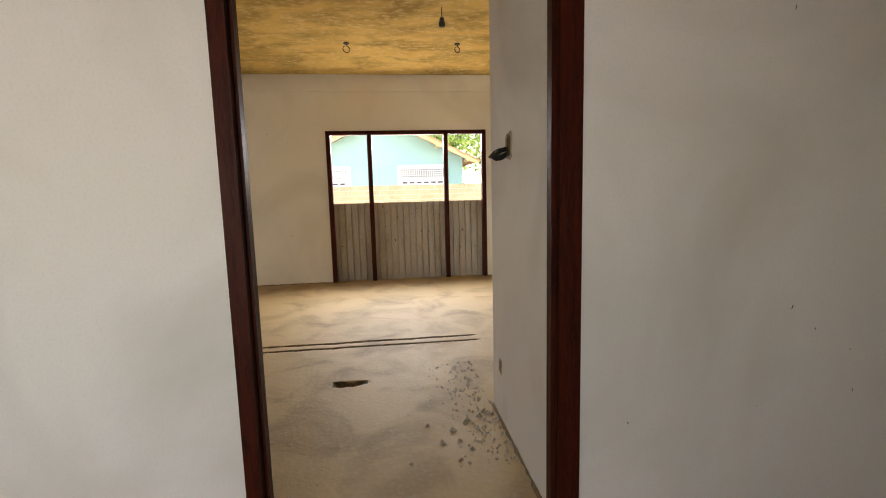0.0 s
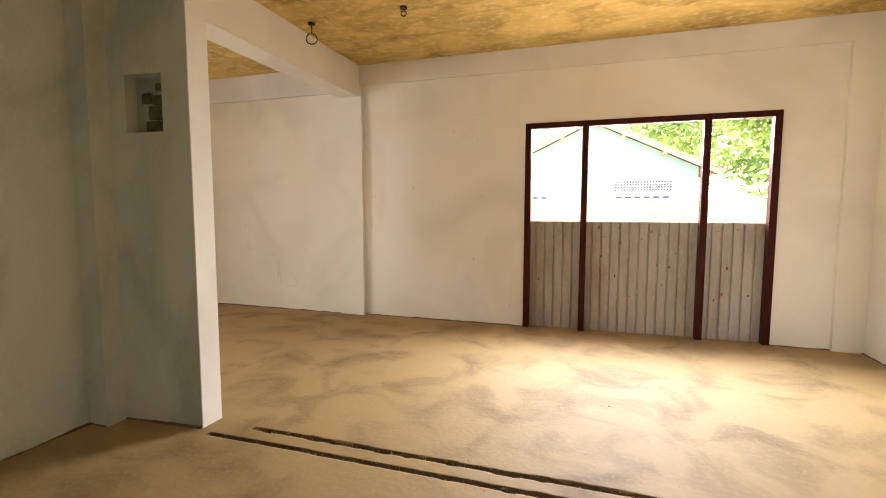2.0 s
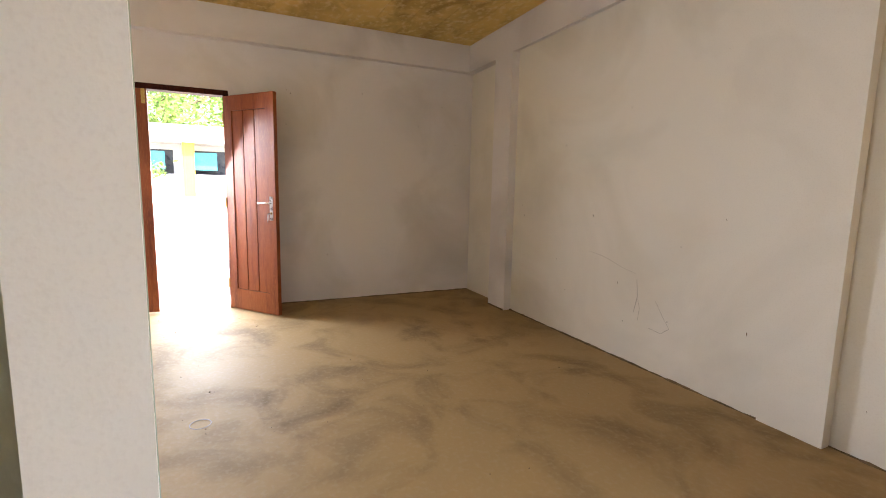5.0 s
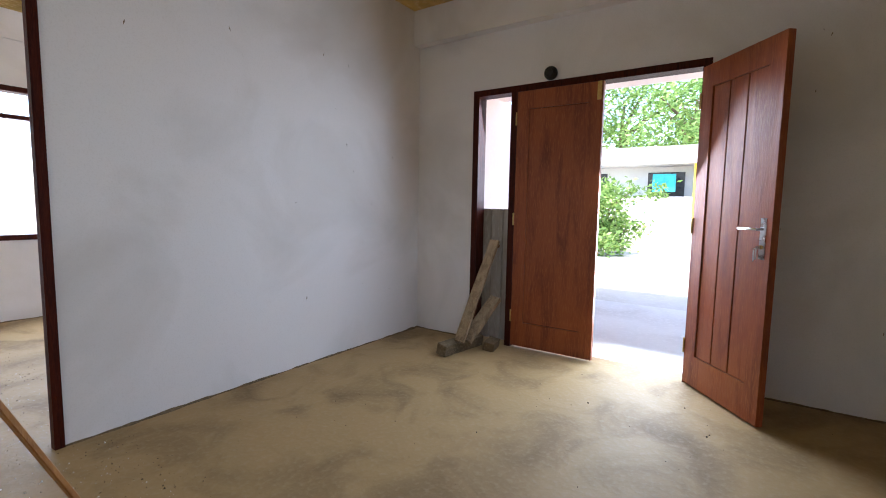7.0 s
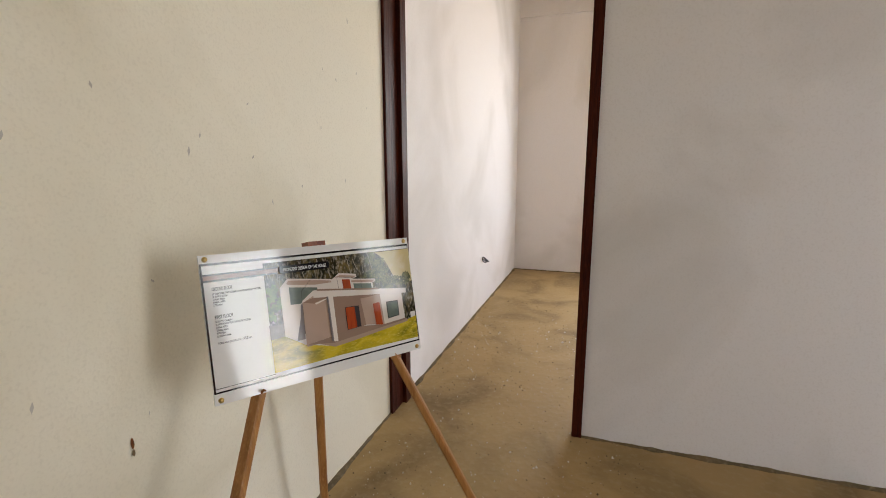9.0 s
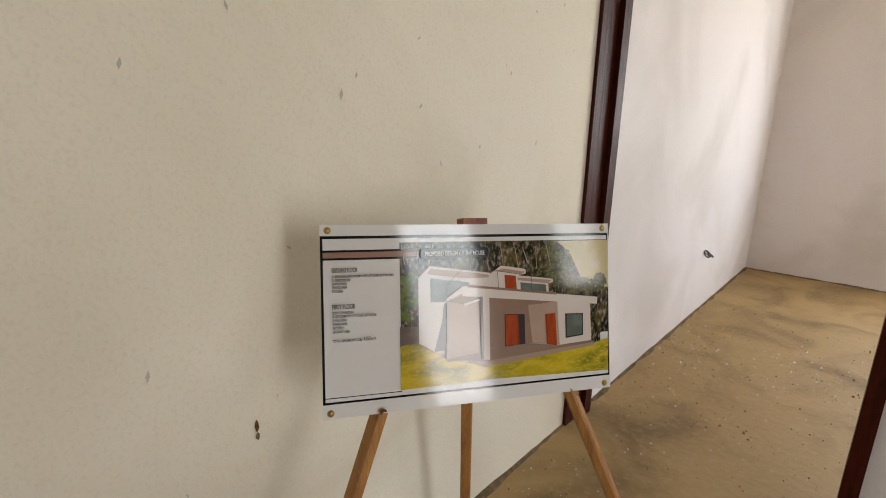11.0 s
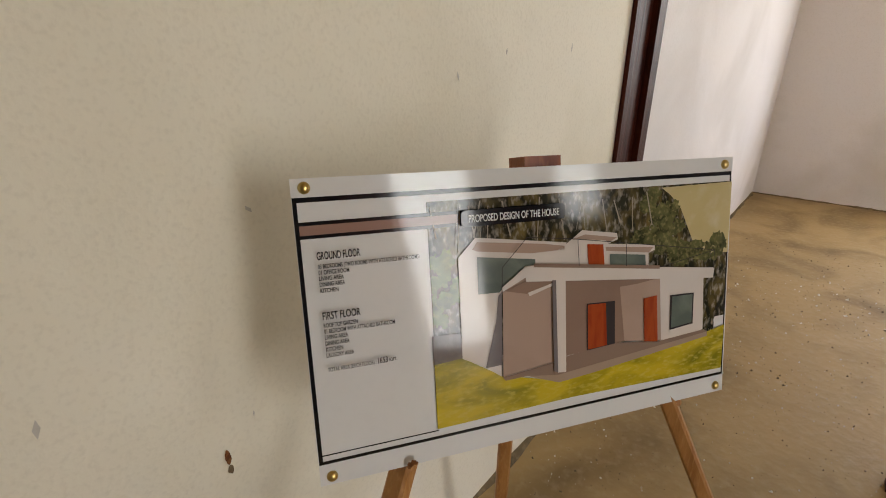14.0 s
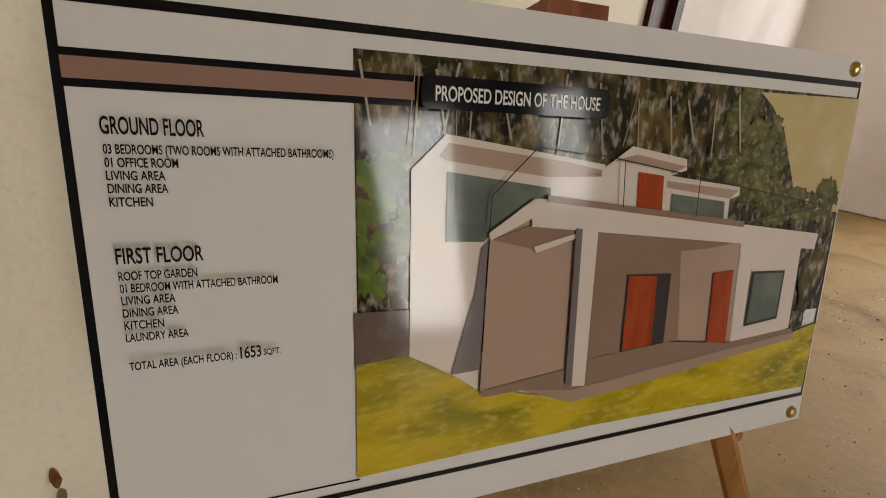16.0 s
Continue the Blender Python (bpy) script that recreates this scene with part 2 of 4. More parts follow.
structure("wall_start_room", [(2.6, -1.05, -0.1, 2.75, SD + 0.09, TOP), (-3.28, -1.2, -0.1, -1.5, -1.05, TOP), (-0.85, -1.2, -0.1, 2.75, -1.05, TOP), (-1.5, -1.2, -0.1, -0.85, -1.05, 0.9), (-1.5, -1.2, 1.65, -0.85, -1.05, TOP)], plaster_white, "plain plastered walls of the first room", "wall")
structure("wall_passage", [(BW + 0.004, -2.45, -0.1, -3.30, 3.955, TOP)], cement_grey, "bare grey cement-rendered wall", "wall")
structure("wall_board", [(BW, YS - 0.12, -0.1, BW + 0.004, 3.97, TOP)], plaster_cream, "cream plastered wall with brown stains", "wall")
structure("wall_bedroom_east", [(BW, BS - 0.15, -0.1, BW + 0.004, YS - 0.12, TOP)], plaster_white, "white plastered bedroom side wall", "wall")
NX0, NX1, NZ0, NZ1 = -3.05, -2.81, 1.665, 1.98


def stub_skew(ob):
    """The short wall runs a little askew and thins towards the passage wall."""
    for v in ob.data.vertices:
        v.co.y -= (-2.64 - v.co.x) * (0.25 if v.co.y > 4.15 else 0.09)
    return ob


stub_skew(structure("wall_stub", [(BW + 0.004, 4.034, -0.1, NX0, 4.168, TOP), (NX1, 4.034, -0.1, -2.642, 4.168, TOP), (NX0, 4.034, -0.1, NX1, 4.168, NZ0), (NX0, 4.034, NZ1, NX1, 4.168, TOP), (NX0, 4.135, NZ0, NX1, 4.168, NZ1)], cement_grey, "short grey cement wall with a box recess", "wall"))
structure("wall_stub_end", [(-2.642, 4.032, -0.1, -2.636, 4.172, TOP)], plaster, "whitewashed end of the short wall", "wall")
stub_skew(structure("wall_stub_north", [(BW, 4.168, -0.1, -2.642, 4.174, TOP)], cement_grey, "pale grey-green north side of the short wall", "wall"))
structure("pilaster_nook", [(-3.30, 3.87, -0.1, -3.16, 4.0, TOP)], cement_grey, "narrow grey cement pilaster in the corner", "pilaster", 0.012)
BDX0, BDX1 = -4.24, BW
structure("wall_living_south", [(XW, YS - 0.12, -0.1, BDX0, YS, TOP), (BDX0, YS - 0.12, 2.11, BDX1, YS, TOP)], plaster_white, "white plastered wall with grey smudges", "wall")
BWX0, BWX1, BWZ0, BWZ1 = -6.45, -4.30, 0.77, 2.20
structure("wall_bedroom_south", [(XW, BS - 0.15, -0.1, BWX0, BS, TOP), (BWX1, BS - 0.15, -0.1, BW, BS, TOP), (BWX0, BS - 0.15, -0.1, BWX1, BS, BWZ0), (BWX0, BS - 0.15, BWZ1, BWX1, BS, TOP)], plaster_white, "white plastered bedroom wall with a window", "wall")
structure("wall_living_north", [(-5.899, YN - 0.05, -0.1, -3.401, YN - 0.002, 2.584)], plaster, "pale plastered living room wall with scuffs", "wall")
structure("pilaster_north", [(-3.40, YN - 0.065, -0.1, -3.09, YN, 2.53)], plaster, "shallow plastered pilaster under the beam", "pilaster", 0.01)
structure("pilaster_north_east", [(1.49, YN - 0.045, -0.1, XE, YN, 2.655)], plaster, "shallow plastered corner pilaster", "pilaster", 0.01)
structure("pilaster_north_west", [(-6.22, YN - 0.13, -0.1, -5.90, YN, 2.57)], plaster_white, "white plastered corner pilaster", "pilaster", 0.01)
structure("beam", [(-3.385, 4.05, 2.53, -3.13, YN, TOP)], plaster, "whitewashed concrete beam across the opening", "beam", 0.012)
structure("beam_north", [(-3.13, YN - 0.03, 2.66, XE, YN, TOP)], plaster, "plastered ring beam along the wall top", "beam", 0.006)
structure("beam_west", [(XW, YS, 2.585, XW + 0.09, YN, TOP), (XW + 0.09, YN - 0.09, 2.585, -3.385, YN, TOP)], plaster_white, "white plastered ring beam along the wall tops", "beam", 0.012)
structure("beam_bedroom", [(XW, BS, 2.62, BW, BS + 0.03, TOP)], plaster_white, "plastered ring beam of the bedroom", "beam", 0.006)

# ceiling: one slab with the marks of its shuttering boards
bm = bmesh.new()
rng = random.Random(4)
x = XW - 0.15
while x < 2.7:
    y = -2.45
    while y < 7.05:
        w, d = min(0.62, 2.75 - x), min(0.31, 7.06 - y)
        box(bm, x + 0.002, y + 0.002, TOP + rng.uniform(0, 0.004), x + w - 0.002, y + d - 0.002, TOP + 0.12)
        y += 0.31
    x += 0.62
box(bm, XW - 0.15, -2.45, TOP + 0.006, 2.75, 7.06, TOP + 0.14)
tagged(part("ceiling", bm, slab), "stained ochre concrete slab with shuttering marks", "ceiling", kind="structure")

# floor: rough screed with two chased grooves and a broken patch
xs = np.arange(XW - 0.15, 2.75, 0.033)
ys = np.unique(np.round(np.concatenate([np.arange(-2.45, 7.06, 0.05), np.arange(3.92, 4.2, 0.009), np.arange(3.16, 3.34, 0.013)]), 4))


def floor_height(px, py):
    h = 0.0035 * noise.noise(Vector((px * 1.7, py * 1.7, 0))) + 0.002 * noise.noise(Vector((px * 9, py * 9, 3)))
    if -2.6 < px < 0.35 and 3.9 < py < 4.22:
        wob = 0.012 * noise.noise(Vector((px * 6, 0, 7))) + 0.004 * noise.noise(Vector((px * 30, 0, 9)))
        for mid, half, start in ((3.992, 0.014, -2.55), (4.118, 0.016, -2.35)):
            if start < px < 0.29:
                g = abs(py - mid - wob * (1 if mid > 4.05 else 0.4)) / (half * (1 + 0.5 * noise.noise(Vector((px * 14, mid, 2)))))
                if g < 1:
                    h -= 0.034 * (1 - g ** 6)
                elif g < 1.7:
                    h += 0.003 * noise.noise(Vector((px * 40, py * 40, 1)))
    e = ((px + 0.71) / 0.115) ** 2 + ((py - 3.25) / 0.05) ** 2 + 0.8 * noise.noise(Vector((px * 22, py * 22, 5)))
    if e < 1:
        h -= 0.026 * min(1, 3 * (1 - e))
    return h


verts = [(float(a), float(b), floor_height(float(a), float(b))) for b in ys for a in xs]
nx = len(xs)
faces = [(j * nx + i, j * nx + i + 1, (j + 1) * nx + i + 1, (j + 1) * nx + i) for j in range(len(ys) - 1) for i in range(nx - 1)]
me = bpy.data.meshes.new("floor")
me.from_pydata(verts, [], faces)
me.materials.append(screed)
me.materials.append(dark_brown)
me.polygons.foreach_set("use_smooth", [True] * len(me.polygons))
# the grooves' and patch's shaded depths are put into the colour
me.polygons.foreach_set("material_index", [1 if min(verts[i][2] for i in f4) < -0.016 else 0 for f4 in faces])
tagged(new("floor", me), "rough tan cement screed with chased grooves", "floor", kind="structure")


def skirt(name, a, b, side, mat=dark_brown):
    """An uneven dark strip where a wall meets the floor. side: the way into the room."""
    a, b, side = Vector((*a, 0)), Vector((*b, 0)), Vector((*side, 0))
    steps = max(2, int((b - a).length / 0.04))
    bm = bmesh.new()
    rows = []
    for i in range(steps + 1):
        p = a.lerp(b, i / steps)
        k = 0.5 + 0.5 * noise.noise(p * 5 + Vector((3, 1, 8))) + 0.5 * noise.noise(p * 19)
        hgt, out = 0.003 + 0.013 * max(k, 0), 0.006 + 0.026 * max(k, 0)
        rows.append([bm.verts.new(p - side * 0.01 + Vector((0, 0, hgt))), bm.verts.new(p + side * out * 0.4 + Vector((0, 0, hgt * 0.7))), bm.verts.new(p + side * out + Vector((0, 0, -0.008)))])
    for r, s in zip(rows, rows[1:]):
        for k in (0, 1):
            bm.faces.new((r[k], r[k + 1], s[k + 1], s[k]))
    return tagged(part(name, bm, mat, smooth=True), "uneven dark strip along the wall foot", "trim", kind="structure")


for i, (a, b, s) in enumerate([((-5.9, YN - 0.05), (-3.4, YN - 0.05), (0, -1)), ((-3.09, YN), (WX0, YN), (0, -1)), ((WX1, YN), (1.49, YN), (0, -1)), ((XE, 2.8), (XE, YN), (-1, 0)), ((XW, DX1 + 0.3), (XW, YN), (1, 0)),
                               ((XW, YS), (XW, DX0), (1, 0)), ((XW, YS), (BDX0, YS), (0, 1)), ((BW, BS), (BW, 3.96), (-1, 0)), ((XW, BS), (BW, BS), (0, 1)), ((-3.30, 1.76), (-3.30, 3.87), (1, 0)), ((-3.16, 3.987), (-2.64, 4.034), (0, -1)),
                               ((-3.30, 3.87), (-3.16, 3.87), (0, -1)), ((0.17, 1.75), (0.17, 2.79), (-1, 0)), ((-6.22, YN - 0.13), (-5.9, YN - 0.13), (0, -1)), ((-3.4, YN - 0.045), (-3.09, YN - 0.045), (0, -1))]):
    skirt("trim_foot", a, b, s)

# ---- door frames and windows ----


def frame_of(name, label, members, parent=None):
    ob = tagged(thing(name, label, "door frame"), kind="structure")
    for nm, b in members:
        bm = bmesh.new()
        box(bm, *b)
        soften(bm, 0.006)
        part(nm, bm, wood_dark, ob)
    return ob


f = SD - 0.008
frame_of("door_frame_1", "dark varnished hardwood door frame", [("jamb", (SX0, f, 0, SX0 + 0.046, SD + 0.098, 2.11)), ("jamb", (SX1 - 0.068, f, 0, SX1, SD + 0.098, 2.11)), ("head", (SX0 + 0.046, f, 2.05, SX1 - 0.068, SD + 0.098, 2.11)),
                                                                 ("stop", (SX0 + 0.046, SD + 0.025, 0, SX0 + 0.056, SD + 0.065, 2.05)), ("stop", (SX1 - 0.082, SD + 0.025, 0, SX1 - 0.068, SD + 0.065, 2.05))])
f = YS + 0.012
frame_of("door_frame_2", "dark red varnished bedroom door frame", [("jamb", (BDX0, YS - 0.035, 0, BDX0 + 0.04, f, 2.11)), ("jamb", (BDX1 - 0.014, YS - 0.06, 0, BDX1 - 0.001, YS + 0.095, 2.11)), ("stop", (BDX1 - 0.034, YS - 0.075, 0, BDX1 - 0.014, YS - 0.02, 2.055)), ("head", (BDX0 + 0.04, YS - 0.06, 2.055, BDX1 - 0.014, f, 2.11))])

win = tagged(thing("window_1", "tall dark wooden window frame without glass, three bays", "window", (0, 0, 0)), kind="structure")
F0, F1 = YN - 0.012, YN + 0.07
MULL = ((-0.665, -0.605), (0.415, 0.475))
for nm, b in [("jamb", (WX0, F0, 0, WX0 + 0.06, F1, HEAD)), ("jamb", (WX1 - 0.06, F0, 0, WX1, F1, HEAD)), ("head", (WX0 + 0.06, F0, HEAD - 0.055, WX1 - 0.06, F1, HEAD)), ("mullion", (MULL[0][0], F0, 0, MULL[0][1], F1, HEAD - 0.055)), ("mullion", (MULL[1][0], F0, 0, MULL[1][1], F1, HEAD - 0.055))]:
    bm = bmesh.new()
    box(bm, *b)
    soften(bm, 0.006)
    part(nm, bm, wood_dark, win)


def sheet(name, label, length, height, m, ribs=0.088, holes=0):
    """A ribbed zinc sheet that stands along its own x."""
    ob = tagged(thing(name, label, "metal sheet", m), group="zinc sheets")
    bm = bmesh.new()
    n = max(2, int(length / ribs))
    line = []
    for i in range(n):
        x0 = i * length / n
        w = length / n
        line += [(x0, 0), (x0 + w * 0.80, 0), (x0 + w * 0.86, 0.014), (x0 + w * 0.94, 0.014)]
    line.append((length, 0))
    rows = []
    for k in range(9):
        z = height * k / 8
        rows.append([bm.verts.new((px, py + 0.004 * noise.noise(Vector((px * 3, z * 3, length))), z)) for px, py in line])
    for r, s in zip(rows, rows[1:]):
        for i in range(len(line) - 1):
            bm.faces.new((r[i], r[i + 1], s[i + 1], s[i]))
    geom = bm.faces[:]
    ext = bmesh.ops.extrude_face_region(bm, geom=geom)
    bmesh.ops.translate(bm, vec=(0, 0.0015, 0), verts=[v for v in ext["geom"] if isinstance(v, bmesh.types.BMVert)])
    bmesh.ops.recalc_face_normals(bm, faces=bm.faces[:])
    part("ribbed_sheet", bm, zinc, ob)
    rg = random.Random(int(length * 100))
    for i in range(holes):
        bm = bmesh.new()
        cx, cz, r = rg.uniform(0.1, length - 0.1), rg.uniform(0.35, height - 0.05), rg.uniform(0.005, 0.012)
        vs = [bm.verts.new((cx + r * rg.uniform(0.5, 1.1) * math.cos(a), -0.0015, cz + 1.6 * r * rg.uniform(0.5, 1.2) * math.sin(a))) for a in np.arange(0, math.tau, 0.8)]
        bm.faces.new(vs)
        part("rust_spot", bm, rust, ob)
    return ob


for x0, x1, hl, txt in ((WX0 + 0.06, MULL[0][0], 3, "narrow weathered ribbed zinc sheet behind the window frame"), (MULL[0][1], MULL[1][0], 16, "wide weathered ribbed zinc sheet with rust spots"), (MULL[1][1], WX1 - 0.06, 6, "weathered grey zinc sheet closing the window bay")):
    sheet("zinc_sheet", txt, x1 - x0 + 0.048, 1.135, Matrix.Translation((x0 - 0.024, YN + 0.074, -0.012)), holes=hl)

bwin = tagged(thing("window_2", "dark wooden bedroom window frame with a transom", "window"), kind="structure")
for nm, b in [("jamb", (BWX0, BS - 0.11, BWZ0, BWX0 + 0.05, BS + 0.012, BWZ1)), ("jamb", (BWX1 - 0.05, BS - 0.11, BWZ0, BWX1, BS + 0.012, BWZ1)), ("head", (BWX0 + 0.05, BS - 0.11, BWZ1 - 0.05, BWX1 - 0.05, BS + 0.012, BWZ1)), ("sill", (BWX0 + 0.05, BS - 0.11, BWZ0, BWX1 - 0.05, BS + 0.012, BWZ0 + 0.05)),
              ("transom", (BWX0 + 0.05, BS - 0.10, 1.90, BWX1 - 0.05, BS + 0.008, 1.94)), ("mullion", (-5.30, BS - 0.10, BWZ0 + 0.05, -5.25, BS + 0.008, 1.90))]:
    bm = bmesh.new()
    box(bm, *b)
    soften(bm, 0.005)
    part(nm, bm, wood_dark, bwin)

# front door: frame, sidelight, closed leaf, open leaf
G0, G1 = XW - 0.11, XW + 0.012
frame_of("door_frame_3", "dark wooden front door frame with a sidelight", [("jamb", (G0, DX0, 0, G1, DX0 + 0.055, HEAD)), ("jamb", (G0, DX1 - 0.05, 0, G1, DX1, HEAD)), ("head", (G0, DX0 + 0.055, HEAD - 0.05, G1, DX1 - 0.05, HEAD)), ("mullion", (G0, 2.865, 0, G1, 2.915, HEAD - 0.05))])
sheet("zinc_sheet", "bluish grey zinc sheet in the door sidelight", 0.335, 1.145, pose(G0 - 0.004, DX0 + 0.035, 0.002, 0, 0, 90), 0.1, 1)


def door_leaf(name, label, width, height, m, planks, lock):
    ob = tagged(thing(name, label, "door", m), kind="structure")
    t = 0.04
    st, rail = 0.105, 0.14
    for nm, b in [("stile", (0, 0, 0, st, t, height)), ("stile", (width - st, 0, 0, width, t, height)), ("rail", (st, 0, 0, width - st, t, rail + 0.06)), ("rail", (st, 0, height - rail, width - st, t, height))]:
        bm = bmesh.new()
        box(bm, *b)
        soften(bm, 0.004)
        part(nm, bm, wood_door, ob)
    w = (width - 2 * st) / planks
    for i in range(planks):
        bm = bmesh.new()
        gap = 0.012 if planks > 1 else 0.002
        box(bm, st + i * w + gap / 2, 0.008, rail + 0.06 + 0.004, st + (i + 1) * w - gap / 2, t - 0.008, height - rail - 0.004)
        soften(bm, 0.006 if planks > 1 else 0.003)
        part("panel_board", bm, wood_door, ob)
    if planks:
        bm = bmesh.new()
        box(bm, st, 0.016, rail + 0.06, width - st, t - 0.016, height - rail)
        part("panel_backing", bm, wood_dark, ob)
    for z in (0.25, 1.05, 1.85):
        bm = bmesh.new()
        tube(bm, [(-0.004, -0.004, z - 0.05), (-0.004, -0.004, z + 0.05)], 0.007)
        part("hinge", bm, brass, ob)
    if lock:
        for side, yy in ((-1, -0.003), (1, t)):
            bm = bmesh.new()
            box(bm, width - 0.075, yy, 0.90, width - 0.035, yy + 0.003, 1.12)
            plate = part("lock_plate", bm, steel, ob, "steel lock plate")
            bm = bmesh.new()
            y0 = -0.003 if side < 0 else t + 0.003
            tube(bm, [(width - 0.055, y0, 1.06), (width - 0.055, y0 + side * 0.045, 1.06), (width - 0.08, y0 + side * 0.052, 1.06), (width - 0.17, y0 + side * 0.052, 1.06)], 0.008)
            part("lever_handle", bm, steel, plate, smooth=True)
            bm = bmesh.new()
            tube(bm, [(width - 0.055, y0, 0.965), (width - 0.055, y0 + side * 0.012, 0.965)], 0.011)
            part("cylinder", bm, brass, plate)
        bm = bmesh.new()
        box(bm, width - 0.067, -0.04, 0.955, width - 0.043, -0.034, 0.96)
        box(bm, width - 0.057, -0.037, 0.90, width - 0.05, -0.034, 0.957)
        box(bm, width - 0.07, -0.039, 0.885, width - 0.062, -0.036, 0.95)
        box(bm, width - 0.057, -0.036, 0.955, width - 0.052, -0.014, 0.97)
        part("key_bunch", bm, steel, ob)
    return ob


closed = door_leaf("door_1", "closed red-brown wooden front door leaf, dark stains", 0.672, 2.06, pose(XW + 0.012, 2.92, 0.018, 0, 0, 90), 1, False)
bm = bmesh.new()
box(bm, 0.63, -0.006, 1.93, 0.66, 0.0, 2.06)
box(bm, 0.637, -0.016, 1.95, 0.653, -0.006, 2.03)
part("bolt", bm, brass, closed, "brass barrel bolt")
opened = door_leaf("door_2", "open red-brown front door leaf with grooved boards", 0.655, 2.06, pose(XW + 0.016, DX1 - 0.048, 0.012, 0, 0, 39), 3, True)

# ---- outdoors ----
bm = bmesh.new()
bmesh.ops.create_grid(bm, x_segments=40, y_segments=40, size=1)
for v in bm.verts:
    v.co.x, v.co.y = 600 * v.co.x ** 3 + 14 * v.co.x, 600 * v.co.y ** 3 + 14 * v.co.y
    v.co.z = -0.13 + 0.03 * noise.noise(v.co * 0.4)
tagged(part("ground", bm, earth), "bare sunlit sandy ground round the house", "ground", kind="structure")

structure("veranda_floor", [(-9.5, 0.4, -0.3, XW - 0.152, 6.4, -0.012)], pale_cement, "cement veranda floor before the front door", "floor")
structure("veranda_roof", [(-9.6, 0.3, 2.66, XW - 0.152, 6.6, 2.86)], pink_paint, "pale pink concrete veranda roof", "roof")
structure("veranda_wall", [(-12.5, 1.30, -0.3, XW - 0.152, 1.45, 2.66)], pink_paint, "pale pink side wall of the veranda", "wall")


def garden_wall(name, label, y, x0, x1, top, courses):
    ob = tagged(thing(name, label, "garden wall", (0, y, 0)), kind="structure")
    bm = bmesh.new()
    box(bm, x0, 0.012, -0.3, x1, 0.14, top - 0.004)
    part("mortar_core", bm, mortar, ob)
    bm = bmesh.new()
    box(bm, -0.193, 0, -0.055, 0.193, 0.15, 0.055)
    soften(bm, 0.008, 1)
    me = mesh_of("block", bm, block_wall)
    for c in range(courses):
        x = x0 + 0.2 + (0.2 if c % 2 else 0)
        while x < x1 - 0.2:
            b = new("block", me)
            b.parent = ob
            b.matrix_basis = pose(x, 0.004 * noise.noise(Vector((x, c, 2))), top - 0.058 - c * 0.122)
            x += 0.4
    return ob


garden_wall("garden_wall", "pale mortared block boundary wall behind the yard", 12.0, -6.0, 8.0, 1.46, 4)

# neighbouring house
house = thing("neighbour_house", "pale aqua gabled house with a tiled roof", "house", (-0.57, 16, 0))
HW, EZ, AZ = 2.74, 2.42, 3.72
bm = bmesh.new()
front = [bm.verts.new(p) for p in ((-HW, 0, -0.3), (HW, 0, -0.3), (HW, 0, EZ), (0, 0, AZ), (-HW, 0, EZ))]
bm.faces.new(front)
ext = bmesh.ops.extrude_face_region(bm, geom=bm.faces[:])
bmesh.ops.translate(bm, vec=(0, 7, 0), verts=[v for v in ext["geom"] if isinstance(v, bmesh.types.BMVert)])
bmesh.ops.recalc_face_normals(bm, faces=bm.faces[:])
part("wall", bm, aqua, house)
slope = math.atan2(AZ - EZ, HW)
length = math.hypot(HW + 0.5, (HW + 0.5) * (AZ - EZ) / HW)
for sgn in (-1, 1):
    m = Matrix.Translation((0, 0, AZ + 0.06)) @ (pose(0, 0, 0, 0, math.degrees(slope), 0) if sgn > 0 else pose(0, 0, 0, 0, -math.degrees(slope), 0))
    bm = bmesh.new()
    x0, x1 = (0, length) if sgn > 0 else (-length, 0)
    rows_n = 12
    for k in range(rows_n):
        a0, a1 = x0 + (x1 - x0) * k / rows_n, x0 + (x1 - x0) * (k + 1) / rows_n
        for j in range(30):
            box(bm, min(a0, a1), -0.55 + j * 0.27, 0.02 + 0.012 * (j % 2), max(a0, a1), -0.55 + j * 0.27 + 0.255, 0.055 + 0.012 * (j % 2), m)
    part("roof", bm, tile_roof, house)
    bm = bmesh.new()
    box(bm, x0, -0.5, -0.10, x1, -0.47, 0.02, m)
    box(bm, x0, -0.42, -0.06, x1, -0.36, 0.0, m)
    part("barge_board", bm, fascia_wood, house, "sun-bleached wooden barge board")
    for d in (0.95, 2.1, 3.2):
        if d < length:
            bm = bmesh.new()
            box(bm, sgn * d - 0.05, -0.52, -0.14, sgn * d + 0.05, 0.02, -0.04, m)
            part("purlin", bm, fascia_wood, house)
for cx in (1.37, -1.9):
    w = part("window", (lambda bm2: (box(bm2, cx - 0.86, -0.05, 0.6, cx + 0.86, 0.02, 2.2), bm2)[1])(bmesh.new()), white_paint, house)
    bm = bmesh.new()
    # panels on the wall face, their colour giving the darkness indoors
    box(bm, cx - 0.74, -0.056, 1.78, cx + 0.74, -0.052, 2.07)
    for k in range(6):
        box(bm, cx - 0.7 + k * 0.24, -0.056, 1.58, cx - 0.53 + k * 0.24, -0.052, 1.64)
    part("opening", bm, dark_rooms, w)
    bm = bmesh.new()
    for k in range(21):
        box(bm, cx - 0.74 + k * 0.074 - 0.011, -0.075, 1.78, cx - 0.74 + k * 0.074 + 0.011, -0.056, 2.07)
    for k in range(5):
        box(bm, cx - 0.74, -0.073, 1.78 + k * 0.0725 - 0.010, cx + 0.74, -0.058, 1.78 + k * 0.0725 + 0.010)
    part("lattice", bm, white_paint, w)


